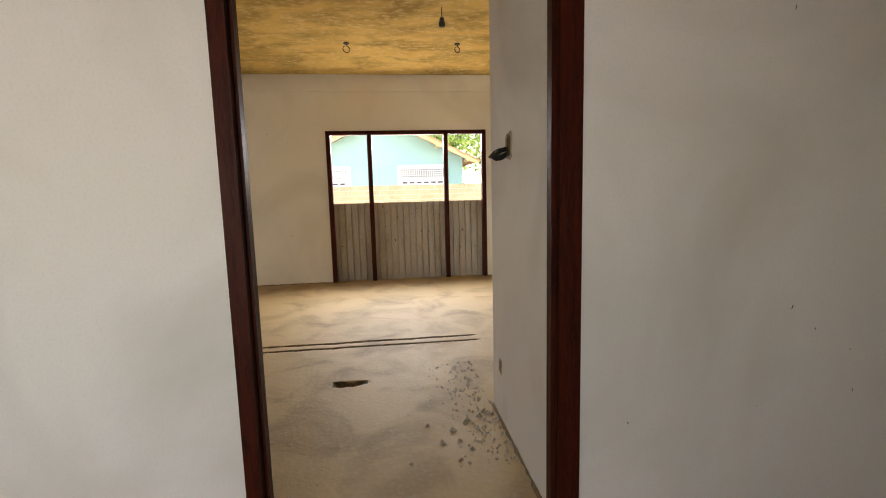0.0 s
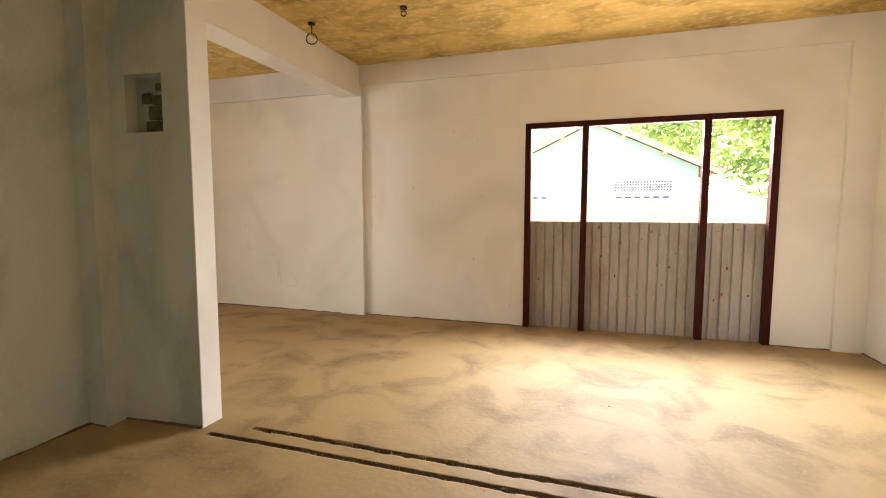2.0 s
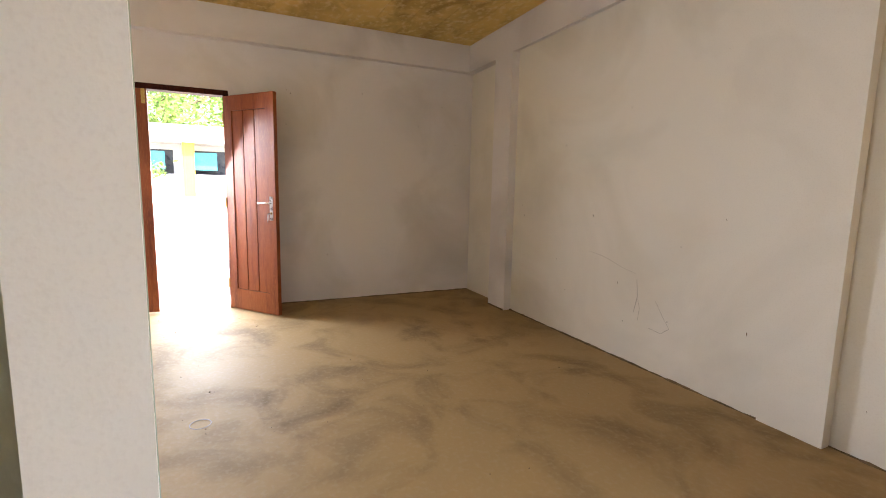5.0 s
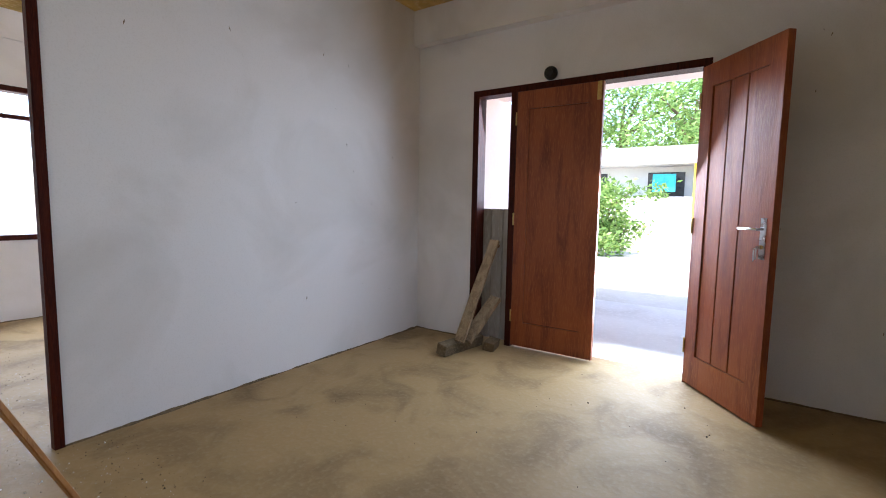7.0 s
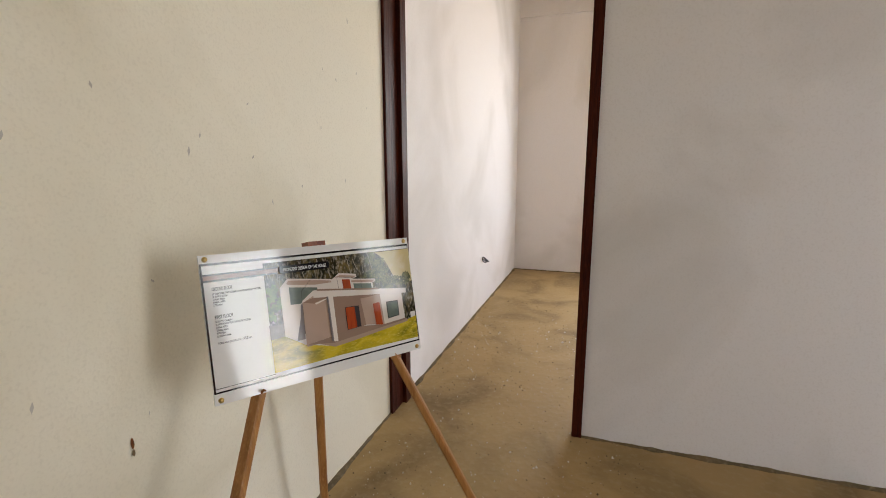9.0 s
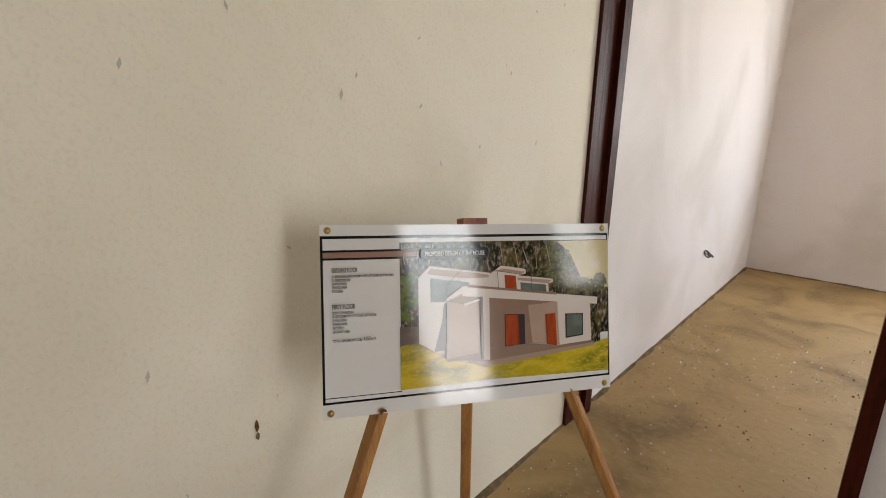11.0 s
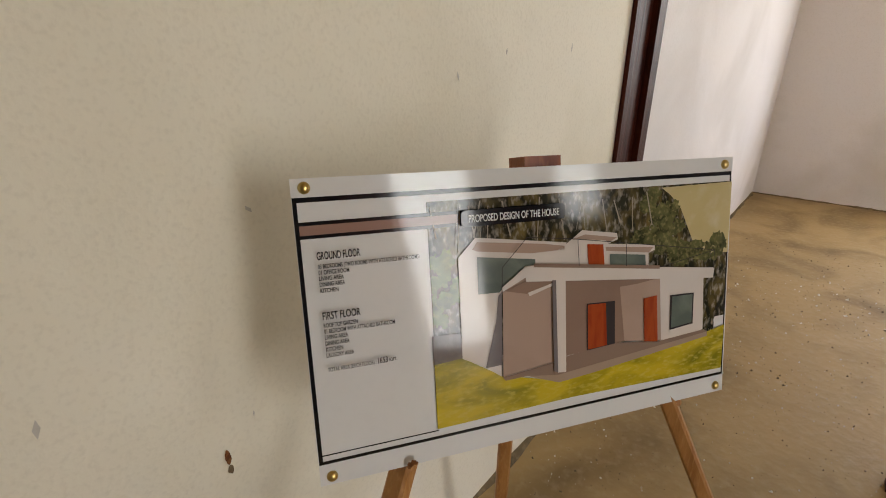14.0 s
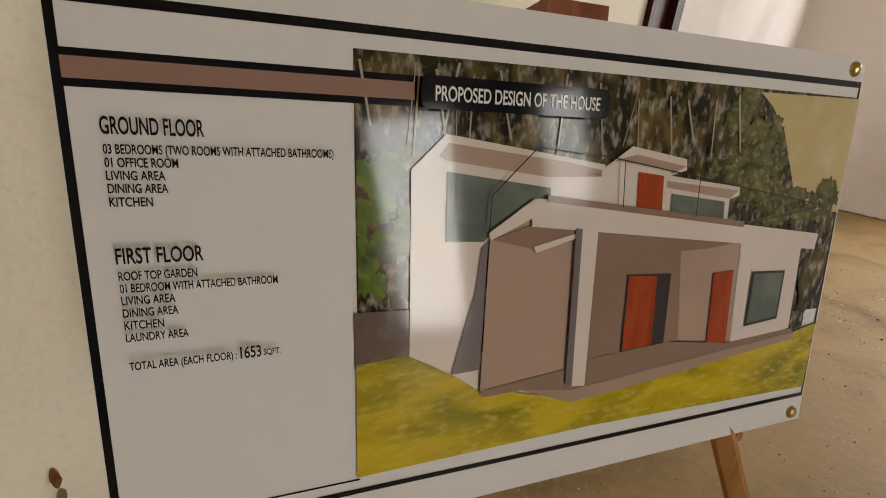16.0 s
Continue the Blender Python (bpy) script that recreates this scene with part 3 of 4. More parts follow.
def tree(name, label, at, height, spread, leaves, seed, low=0.3):
    ob = thing(name, label, "tree" if low > 0.15 else "bush", at, "trees and bushes")
    rg = random.Random(seed)
    bm = bmesh.new()
    tube(bm, [(0, 0, -0.2), (0.05, 0.03, height * 0.3), (0.1, -0.05, height * 0.6), (0.05, 0.05, height * 0.85)], [0.05 * height * 0.6, 0.04 * height * 0.6, 0.025 * height * 0.6, 0.01 * height], 8)
    tips = []
    for k in range(9):
        a, z = rg.uniform(0, math.tau), height * rg.uniform(0.3, 0.7)
        r = spread * rg.uniform(0.45, 0.9)
        tip = (r * math.cos(a), r * math.sin(a), z + height * rg.uniform(0.05, 0.3))
        tube(bm, [(0.07, 0, z), (tip[0] * 0.5, tip[1] * 0.5, z + 0.6 * (tip[2] - z)), tip], [0.015 * height, 0.01 * height, 0.004 * height], 6)
        tips.append(tip)
    part("trunk", bm, bark, ob)
    clumps = [Vector(t) for t in tips] + [Vector((rg.gauss(0, spread * 0.45), rg.gauss(0, spread * 0.45), height * rg.uniform(low, 1.0))) for _ in range(26)]
    vs, fs = [], []
    for _ in range(leaves):
        c = rg.choice(clumps)
        p = c + Vector((rg.gauss(0, 1), rg.gauss(0, 1), rg.gauss(0, 0.75))) * spread * 0.17
        if p.z < 0:
            p.z = -p.z * 0.5
        u = Vector((rg.gauss(0, 1), rg.gauss(0, 1), rg.gauss(0, 0.6))).normalized()
        v = u.cross(Vector((rg.gauss(0, 1), rg.gauss(0, 1), rg.gauss(0, 1)))).normalized()
        sz = rg.uniform(0.05, 0.12) * (0.6 + height / 8)
        i = len(vs)
        vs += [p - u * sz, p + v * sz * 0.45, p + u * sz, p - v * sz * 0.45]
        fs.append((i, i + 1, i + 2, i + 3))
    me2 = bpy.data.meshes.new("crown")
    me2.from_pydata([tuple(p) for p in vs], [], fs)
    me2.materials.append(leaf_mat)
    crown = new("crown", me2)
    crown.parent = ob
    return ob


tree("tree", "leafy bright green tree behind the boundary wall", (4.9, 15.5, -0.13), 5.6, 2.2, 9000, 11, 0.15)
tree("tree", "spreading green tree beside the aqua house", (7.2, 18.5, -0.13), 7.5, 3.2, 9000, 12)
tree("tree", "tall green tree beyond the tiled roof", (3.2, 27, -0.13), 9.0, 4.0, 9000, 13)
tree("tree", "broad tree far behind the house", (9.5, 30, -0.13), 10.5, 5.0, 8000, 14)
for i, (ty, th) in enumerate(((-9, 9), (-4, 10.5), (1, 9.5), (5.5, 11), (10, 9))):
    tree("tree", "tall green tree behind the roadside building", (-36 - i % 2 * 3, ty, -0.13), th, 4.2, 6500, 20 + i, 0.2)
tree("bush", "dense light green bush by the grey wall", (-17.0, -0.6, -0.13), 2.6, 1.5, 6000, 31, 0.1)
tree("bush", "low green bush before the grey wall", (-16.6, 1.2, -0.13), 1.9, 1.0, 4000, 32, 0.1)

shop = thing("roadside_building", "long building with white roof and yellow front", "building", (-26, 0, 0))
for nm, b, mt in [("roof", (-3.5, -16, 3.05, 1.6, 14, 3.75), white_paint), ("wall", (-3, -15, -0.3, -0.1, 13, 3.05), white_paint), ("parapet", (0.9, -15, -0.3, 1.05, 13, 1.7), white_paint)]:
    bm = bmesh.new()
    box(bm, *b)
    soften(bm, 0.02, 1)
    part(nm, bm, mt, shop)
for yy in (-4.2, 2.55, 8.0):
    bm = bmesh.new()
    box(bm, 0.9, yy - 0.22, -0.3, 1.3, yy + 0.22, 3.05)
    part("pillar", bm, yellow_paint, shop)
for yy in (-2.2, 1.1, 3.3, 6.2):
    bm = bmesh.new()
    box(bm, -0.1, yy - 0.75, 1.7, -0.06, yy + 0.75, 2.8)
    part("opening", bm, dark_rooms, shop)
for yy in (1.2, 3.2):
    bm = bmesh.new()
    box(bm, 1.06, yy - 0.45, 1.9, 1.09, yy + 0.45, 2.65)
    part("awning_sheet", bm, teal_paint, shop, "teal sheet hung in the opening")
structure("roadside_wall", [(-19.15, -14, -0.3, -19.0, 12, 0.86)], mortar, "low grey rendered roadside wall", "garden wall")

# ---- the easel and its board ----
easel = thing("easel", "brown wooden tripod easel holding a printed board", "easel", (-3.7, 2.97, 0))
U = Vector((-0.231, -0.3855, -0.013)).normalized()
V0 = Vector((0.049, -0.0365, 0.254))
N = U.cross(V0).normalized()
V = N.cross(U)
BOARD = Matrix((U, V, N)).transposed().to_4x4()
BOARD.translation = Vector((-3.62, 3.1905, 0.7115))
BOARD = BOARD @ Matrix.Diagonal((0.9936, 1.02, 1, 1))


def on_board(u, v, n=0.0):
    return BOARD @ Vector((u, v, n))


def easel_part(name, a, b, w, d):
    bm = bmesh.new()
    o = Vector((3.7, -2.97, 0))
    bar(bm, Vector(a) + o, Vector(b) + o, w, d, 0)
    soften(bm, 0.003, 1)
    return part(name, bm, wood_easel, easel)


leg_top, leg_low = on_board(0.165, 0.250, -0.022), on_board(0.072, -0.01, -0.016)
easel_part("leg", leg_top + (leg_low - leg_top) * (leg_top.z / (leg_top.z - leg_low.z)), leg_top, 0.024, 0.018)
easel_part("leg", (-4.117, 2.724, 0), on_board(0.285, 0.250, -0.025), 0.024, 0.018)
easel_part("leg", (-3.546, 2.788, 0), on_board(0.234, 0.26, -0.05), 0.022, 0.018)
easel_part("crossbar", on_board(0.135, 0.238, -0.042), on_board(0.30, 0.238, -0.042), 0.022, 0.016)
bm = bmesh.new()
box(bm, 0.208, 0.240, -0.042, 0.248, 0.274, -0.0075, BOARD)
bmesh.ops.translate(bm, vec=(3.7, -2.97, 0), verts=bm.verts)
part("top_block", bm, wood_door, easel)
for u in (0.072, 0.400):
    bm = bmesh.new()
    tube(bm, [on_board(u, -0.0125, -0.03) + Vector((3.7, -2.97, 0)), on_board(u, -0.0125, -0.001) + Vector((3.7, -2.97, 0))], 0.004, 8)
    part("peg", bm, wood_easel, easel)


def print_mat(name, a, b=None, c=None, scale=(8, 60), k=0.35, rough=0.03, stretch=(1, 1, 1)):
    return material(name, (a, b or a, c or a), rough, scale, 0.0, spec=0.4, local=True, amount=k, stretch=stretch)


board = tagged(thing("display_board", "glossy printed board showing the proposed house design", "sign", BOARD))
bm = bmesh.new()
box(bm, -0.011, -0.008, -0.006, 0.464, 0.264, 0)
soften(bm, 0.0015, 1)
paper = print_mat("printed_white", (0.76, 0.75, 0.73), (0.72, 0.71, 0.69), (0.7, 0.69, 0.67), (6, 90), 0.2)
ink = print_mat("printed_black", (0.008, 0.008, 0.010), rough=0.03)
part("panel", bm, paper, board)


def flat(name, points, mat, layer, label=""):
    """A printed shape: a thin raised film on the board."""
    bm = bmesh.new()
    z = 0.0003 * layer
    bm.faces.new([bm.verts.new((u, v, z)) for u, v in points])
    bmesh.ops.recalc_face_normals(bm, faces=bm.faces[:])
    if bm.faces[:][0].normal.z < 0:
        bmesh.ops.reverse_faces(bm, faces=bm.faces[:])
    return part(name, bm, mat, board, label)


def rect(name, u0, v0, u1, v1, mat, layer, label=""):
    return flat(name, ((u0, v0), (u1, v0), (u1, v1), (u0, v1)), mat, layer, label)


def line(name, a, b, w, mat, layer):
    a, b = Vector((*a, 0)), Vector((*b, 0))
    s2 = (b - a).normalized().cross(Vector((0, 0, 1))) * w / 2
    return flat(name, [tuple(p[:2]) for p in (a - s2, b - s2, b + s2, a + s2)], mat, layer)


brown = print_mat("printed_brown", (0.34, 0.20, 0.16), (0.30, 0.17, 0.14))
for u0, v0, u1, v1 in ((-0.0105, 0.2445, 0.4625, 0.2485), (-0.0105, 0.0125, 0.4625, 0.0155), (-0.0105, 0.0155, -0.007, 0.2445), (0.4605, 0.0155, 0.4625, 0.2445)):
    rect("border_line", u0, v0, u1, v1, ink, 1)
rect("header_bar", -0.007, 0.2145, 0.24, 0.2285, ink, 2)
rect("header_stripe", -0.007, 0.2175, 0.133, 0.2255, brown, 4, "dull brown stripe")
rect("panel_line", -0.007, 0.0205, 0.104, 0.0215, ink, 1)
# picture: woodland, sky, lawn
woods = print_mat("printed_woods", (0.022, 0.02, 0.010), (0.17, 0.12, 0.04), (0.52, 0.46, 0.38), (60, 210), 0.5, stretch=(1, 0.5, 1))
green = print_mat("printed_leaf", (0.10, 0.17, 0.03), (0.03, 0.06, 0.012), (0.25, 0.30, 0.08), (40, 160), 0.5)
pine = print_mat("printed_pine", (0.13, 0.13, 0.05), (0.03, 0.033, 0.012), (0.36, 0.30, 0.13), (70, 260), 0.5)
haze = print_mat("printed_haze", (0.64, 0.52, 0.28), (0.52, 0.40, 0.17), (0.70, 0.62, 0.42), (6, 40), 0.4)
lawn = print_mat("printed_lawn", (0.60, 0.44, 0.03), (0.22, 0.20, 0.015), (0.66, 0.52, 0.10), (22, 190), 0.55, stretch=(0.6, 1.5, 1))
trunks = print_mat("printed_trunk", (0.42, 0.36, 0.28), (0.3, 0.24, 0.17))
soil = print_mat("printed_bank", (0.16, 0.12, 0.10), (0.1, 0.075, 0.06), (0.24, 0.18, 0.14), (30, 120), 0.5)
rect("picture_woodland", 0.104, 0.085, 0.4605, 0.238, woods, 1, "printed dark woodland")
GROUNDS = (
    ("picture_sky", haze, 2, ((0.3657, 0.2358), (0.4636, 0.2372), (0.4619, 0.1585), (0.4318, 0.1603), (0.4099, 0.1766), (0.3924, 0.2125), (0.378, 0.2274))),
    ("picture_bank", soil, 4, ((0.1023, 0.1151), (0.1309, 0.114), (0.133, 0.0858), (0.1023, 0.0851))),
    ("picture_lawn", lawn, 5, ((0.1024, 0.0231), (0.1029, 0.0872), (0.1313, 0.0892), (0.1732, 0.0637), (0.2353, 0.0478), (0.4318, 0.0685), (0.4608, 0.0739), (0.4588, 0.0214), (0.2549, 0.0256))),
)
CLUMPS = ((0.1119, 0.1771, 0.0130, 0.0182, green), (0.1204, 0.1581, 0.0151, 0.0163, green), (0.11, 0.1389, 0.0104, 0.0167, green), (0.112, 0.1928, 0.0086, 0.0126, woods), (0.3636, 0.2115, 0.0234, 0.0232, pine), (0.3805, 0.1838, 0.0275, 0.0195, pine), (0.345, 0.1802, 0.0257, 0.0171, pine), (0.3183, 0.1936, 0.0289, 0.0195, woods), (0.4014, 0.1653, 0.0261, 0.0150, pine), (0.434, 0.1412, 0.0219, 0.0160, woods), (0.4391, 0.0997, 0.0161, 0.0336, woods), (0.4415, 0.1687, 0.0155, 0.0155, pine))
rg = random.Random(8)
for nm, mt, ly, pts in GROUNDS:
    flat(nm, pts, mt, ly)
for cu, cv, ru, rv, mt in CLUMPS:
    for _ in range(9):
        bu, bv, br = cu + ru * rg.uniform(-0.8, 0.8), cv + rv * rg.uniform(-0.8, 0.8), rg.uniform(0.35, 0.6)
        pts = []
        for k in range(22):
            a = k * math.tau / 22
            s2 = br * rg.uniform(0.6, 1.15)
            pts.append((min(max(bu + ru * s2 * math.cos(a), 0.1045), 0.4595), min(bv + rv * s2 * math.sin(a), 0.237)))
        flat("picture_tree", pts, mt, 3 + 0.9 * rg.random())
for _ in range(16):
    u0, v0 = rg.uniform(0.11, 0.36), rg.uniform(0.19, 0.205)
    line("picture_trunk", (u0, v0), (u0 + rg.uniform(-0.008, 0.008), rg.uniform(0.225, 0.2365)), rg.uniform(0.0005, 0.0014), trunks, 3.95)
hw = print_mat("printed_white_wall", (0.74, 0.66, 0.60), (0.68, 0.59, 0.52))
hp = print_mat("printed_pink_wall", (0.47, 0.33, 0.26), (0.40, 0.27, 0.21))
hp2 = print_mat("printed_shaded_wall", (0.31, 0.20, 0.15), (0.25, 0.155, 0.115))
hg = print_mat("printed_glass", (0.11, 0.14, 0.12), (0.2, 0.23, 0.19), scale=(30, 90))
hd = print_mat("printed_red_door", (0.42, 0.07, 0.02), (0.26, 0.03, 0.012), scale=(40, 150), stretch=(3, 0.5, 1))
hs = print_mat("printed_shadow", (0.055, 0.045, 0.045), (0.035, 0.03, 0.03))
hb = print_mat("printed_plinth", (0.30, 0.20, 0.15), (0.25, 0.165, 0.12))
hb2 = print_mat("printed_step_edge", (0.42, 0.30, 0.22), (0.36, 0.25, 0.18))
hs2 = print_mat("printed_grey_side", (0.20, 0.17, 0.17), (0.15, 0.13, 0.13))
WALLS = (
    ("picture_wall", hw, 6, ((0.1314, 0.1852), (0.1496, 0.2026), (0.2476, 0.1893), (0.2516, 0.1544), (0.1756, 0.149), (0.1727, 0.1199), (0.1721, 0.0632), (0.155, 0.0758), (0.1313, 0.0886))),
    ("picture_wall", hw, 7, ((0.2459, 0.1868), (0.2659, 0.1999), (0.3082, 0.1934), (0.3093, 0.1868), (0.2971, 0.1834), (0.3569, 0.1767), (0.357, 0.1713), (0.3488, 0.1689), (0.3493, 0.1538), (0.2243, 0.1689), (0.2255, 0.1769))),
    ("picture_wall", hp, 10, ((0.1755, 0.1499), (0.1997, 0.1595), (0.2336, 0.1533), (0.2354, 0.0693), (0.1732, 0.063))),
    ("picture_wall", hp2, 11, ((0.2421, 0.1481), (0.312, 0.1399), (0.3189, 0.077), (0.244, 0.0726))),
    ("picture_wall", hp, 11, ((0.3111, 0.14), (0.3645, 0.1407), (0.3701, 0.0697), (0.3179, 0.0771))),
    ("picture_wall", hw, 12, ((0.3636, 0.14), (0.4245, 0.1344), (0.4261, 0.0739), (0.3669, 0.0692))),
)
SHADES = (
    ("picture_shade", hp, 7, ((0.1458, 0.1918), (0.1509, 0.1984), (0.2224, 0.1902), (0.2452, 0.1862), (0.2456, 0.1825), (0.2083, 0.1823), (0.1505, 0.1897))),
    ("picture_shade", hs2, 8, ((0.1709, 0.1447), (0.1749, 0.149), (0.173, 0.0757), (0.155, 0.0751), (0.1572, 0.0828), (0.1678, 0.1202))),
    ("picture_shade", hp, 8, ((0.2534, 0.1916), (0.2694, 0.1953), (0.308, 0.1891), (0.297, 0.1844), (0.2943, 0.1873), (0.2692, 0.1902))),
    ("picture_shade", hp, 8, ((0.294, 0.1804), (0.3553, 0.1745), (0.3488, 0.1692), (0.2946, 0.1764))),
    ("picture_shade", hp2, 13, ((0.1762, 0.1493), (0.1999, 0.1564), (0.3634, 0.1408), (0.3333, 0.1376), (0.3115, 0.1371), (0.2426, 0.1435), (0.2322, 0.1472), (0.2019, 0.1433))),
    ("picture_shade", hp2, 17, ((0.209, 0.1727), (0.3616, 0.1546), (0.3613, 0.1509), (0.2085, 0.1691))),
)
OPENINGS = (
    ("picture_window", hg, 8, ((0.1503, 0.1845), (0.2117, 0.1763), (0.2121, 0.1709), (0.2008, 0.1707), (0.1774, 0.1529), (0.1722, 0.1482), (0.1502, 0.1491))),
    ("picture_door", hd, 9, ((0.2715, 0.1855), (0.2909, 0.1834), (0.2925, 0.1607), (0.2728, 0.1637))),
    ("picture_window", hg, 9, ((0.2988, 0.1728), (0.3441, 0.1675), (0.3453, 0.1539), (0.2995, 0.1599))),
    ("picture_door", hs, 13, ((0.2701, 0.1245), (0.3048, 0.123), (0.3052, 0.0766), (0.27, 0.0746))),
    ("picture_door", hd, 14, ((0.2711, 0.1234), (0.2932, 0.1223), (0.2947, 0.0766), (0.2713, 0.0755))),
    ("picture_door", hd, 14, ((0.3415, 0.1208), (0.3594, 0.122), (0.3618, 0.0698), (0.3437, 0.0727))),
    ("picture_window", hs, 14, ((0.3776, 0.1198), (0.4108, 0.1186), (0.4106, 0.0831), (0.3778, 0.0804))),
    ("picture_window", hg, 15, ((0.3802, 0.118), (0.4088, 0.1171), (0.4084, 0.085), (0.3796, 0.0827))),
)
MASONRY = (
    ("picture_plinth", hb, 12.5, ((0.1725, 0.0631), (0.2354, 0.0693), (0.2457, 0.0727), (0.3066, 0.0772), (0.3618, 0.0698), (0.4274, 0.0737), (0.4326, 0.0702), (0.4325, 0.0658), (0.2795, 0.0499), (0.2354, 0.0463), (0.1998, 0.0598), (0.1752, 0.0593))),
    ("picture_step", hb2, 13.5, ((0.2346, 0.0546), (0.4313, 0.0703), (0.4326, 0.0653), (0.2795, 0.0495), (0.2354, 0.0463), (0.1998, 0.0598))),
    ("picture_slab", hw, 16, ((0.2011, 0.171), (0.4388, 0.1439), (0.437, 0.1326), (0.2, 0.1558), (0.1997, 0.1601), (0.1755, 0.1493), (0.1737, 0.153))),
    ("picture_column", hs2, 17.5, ((0.2335, 0.1536), (0.2288, 0.154), (0.2296, 0.0598), (0.2348, 0.0576))),
    ("picture_column", hw, 17.5, ((0.2331, 0.1536), (0.2441, 0.1523), (0.2438, 0.0566), (0.2344, 0.0576))),
    ("picture_beam", hw, 15, ((0.2018, 0.1446), (0.2314, 0.1514), (0.2316, 0.1488), (0.2036, 0.141))),
)
for nm, mt, ly, pts in WALLS + SHADES + OPENINGS + MASONRY:
    flat(nm, pts, mt, ly)


RAIL = (((0.2017, 0.1986), (0.2472, 0.1936)), ((0.2472, 0.1936), (0.4368, 0.1641)), ((0.4368, 0.1641), (0.4363, 0.1439)), ((0.2017, 0.1986), (0.1745, 0.1727)), ((0.1745, 0.1727), (0.1737, 0.153)), ((0.2584, 0.191), (0.2599, 0.1653)), ((0.3172, 0.1815), (0.3174, 0.1588)), ((0.3609, 0.1527), (0.4368, 0.1641)))
for a, b in RAIL:
    line("picture_line", a, b, 0.0007, hs, 19)
# header tag with rounded ends, and the lettering
pts = []
for cu, cv, a0 in ((0.240, 0.2245, 0), (0.139, 0.2245, 90), (0.139, 0.2175, 180), (0.240, 0.2175, 270)):
    for k in range(5):
        a = radians(a0 + k * 22.5)
        pts.append((cu + 0.004 * math.cos(a), cv + 0.004 * math.sin(a)))
flat("header_tag", pts, ink, 20)
white_ink = print_mat("printed_lettering_white", (0.75, 0.75, 0.74))


def words(text, u0, u1, v, height, mat, layer=21):
    """One line of lettering, set to the width u0 to u1 with its middle at v."""
    cu = bpy.data.curves.new("lettering", "FONT")
    cu.body, cu.size, cu.offset = text, 1, 0.018
    ob = bpy.data.objects.new("lettering", cu)
    scene.collection.objects.link(ob)
    bpy.context.view_layer.update()
    me2 = bpy.data.meshes.new_from_object(ob.evaluated_get(bpy.context.evaluated_depsgraph_get()))
    bpy.data.objects.remove(ob)
    co = np.array([v2.co[:] for v2 in me2.vertices])
    lo, hi = co.min(0), co.max(0)
    for v2 in me2.vertices:
        v2.co = (u0 + (v2.co.x - lo[0]) / (hi[0] - lo[0]) * (u1 - u0), v + 0.0042 - 0.0016 * (u0 > 0.12) + (v2.co.y - 0.35) / 0.72 * height, 0.0003 * layer)
    me2.materials.clear()
    me2.materials.append(mat)
    o2 = new("lettering", me2)
    o2.parent = board
    return o2


words("PROPOSED DESIGN OF THE HOUSE", 0.142, 0.237, 0.2182, 0.0068, white_ink)
words("GROUND FLOOR", 0.0048, 0.0412, 0.1965, 0.0066, ink)
words("FIRST FLOOR", 0.0048, 0.0372, 0.1455, 0.0066, ink)
for text, u1, v in (("03 BEDROOMS (TWO ROOMS WITH ATTACHED BATHROOMS)", 0.0935, 0.1876), ("01 OFFICE ROOM", 0.0275, 0.1825), ("LIVING AREA", 0.0222, 0.1775), ("DINING AREA", 0.0228, 0.1725), ("KITCHEN", 0.0165, 0.1672),
                    ("ROOF TOP GARDEN", 0.0312, 0.1372), ("01 BEDROOM WITH ATTACHED BATHROOM", 0.0655, 0.1320), ("LIVING AREA", 0.0215, 0.1268), ("DINING AREA", 0.0222, 0.1215), ("KITCHEN", 0.0160, 0.1162), ("LAUNDRY AREA", 0.0255, 0.1108)):
    words(text, 0.005, u1 + 0.0045 * (1 - u1 / 0.0935), v, 0.0037, ink)
words("TOTAL AREA (EACH FLOOR) :", 0.005, 0.0475, 0.0980, 0.0037, ink)
words("1653", 0.0490, 0.0580, 0.0988, 0.0056, ink)
words("SQFT.", 0.0590, 0.0665, 0.0980, 0.003, ink)
for u, v in ((0, 0), (0.4525, 0), (0, 0.2562), (0.4525, 0.2562)):
    bm = bmesh.new()
    bmesh.ops.create_uvsphere(bm, u_segments=16, v_segments=8, radius=0.0052)
    for w in bm.verts:
        w.co.z = max(w.co.z, 0) * 0.7
        w.co.x, w.co.y = w.co.x + u, w.co.y + v
    part("dome_screw", bm, brass, board, "polished brass dome screw", smooth=True)
bm = bmesh.new()
for k in range(5):
    r = rg.uniform(0.0015, 0.004)
    cu, cv = 0.075 + rg.uniform(-0.004, 0.004), -0.001 + rg.uniform(-0.004, 0.006)
    bm.faces.new([bm.verts.new((cu + r * math.cos(a) * rg.uniform(0.6, 1.1), cv + r * math.sin(a) * rg.uniform(0.6, 1.1), 0.0065)) for a in np.arange(0, math.tau, 0.7)])
part("rust_stain", bm, rust, board)

# ---- small things ----


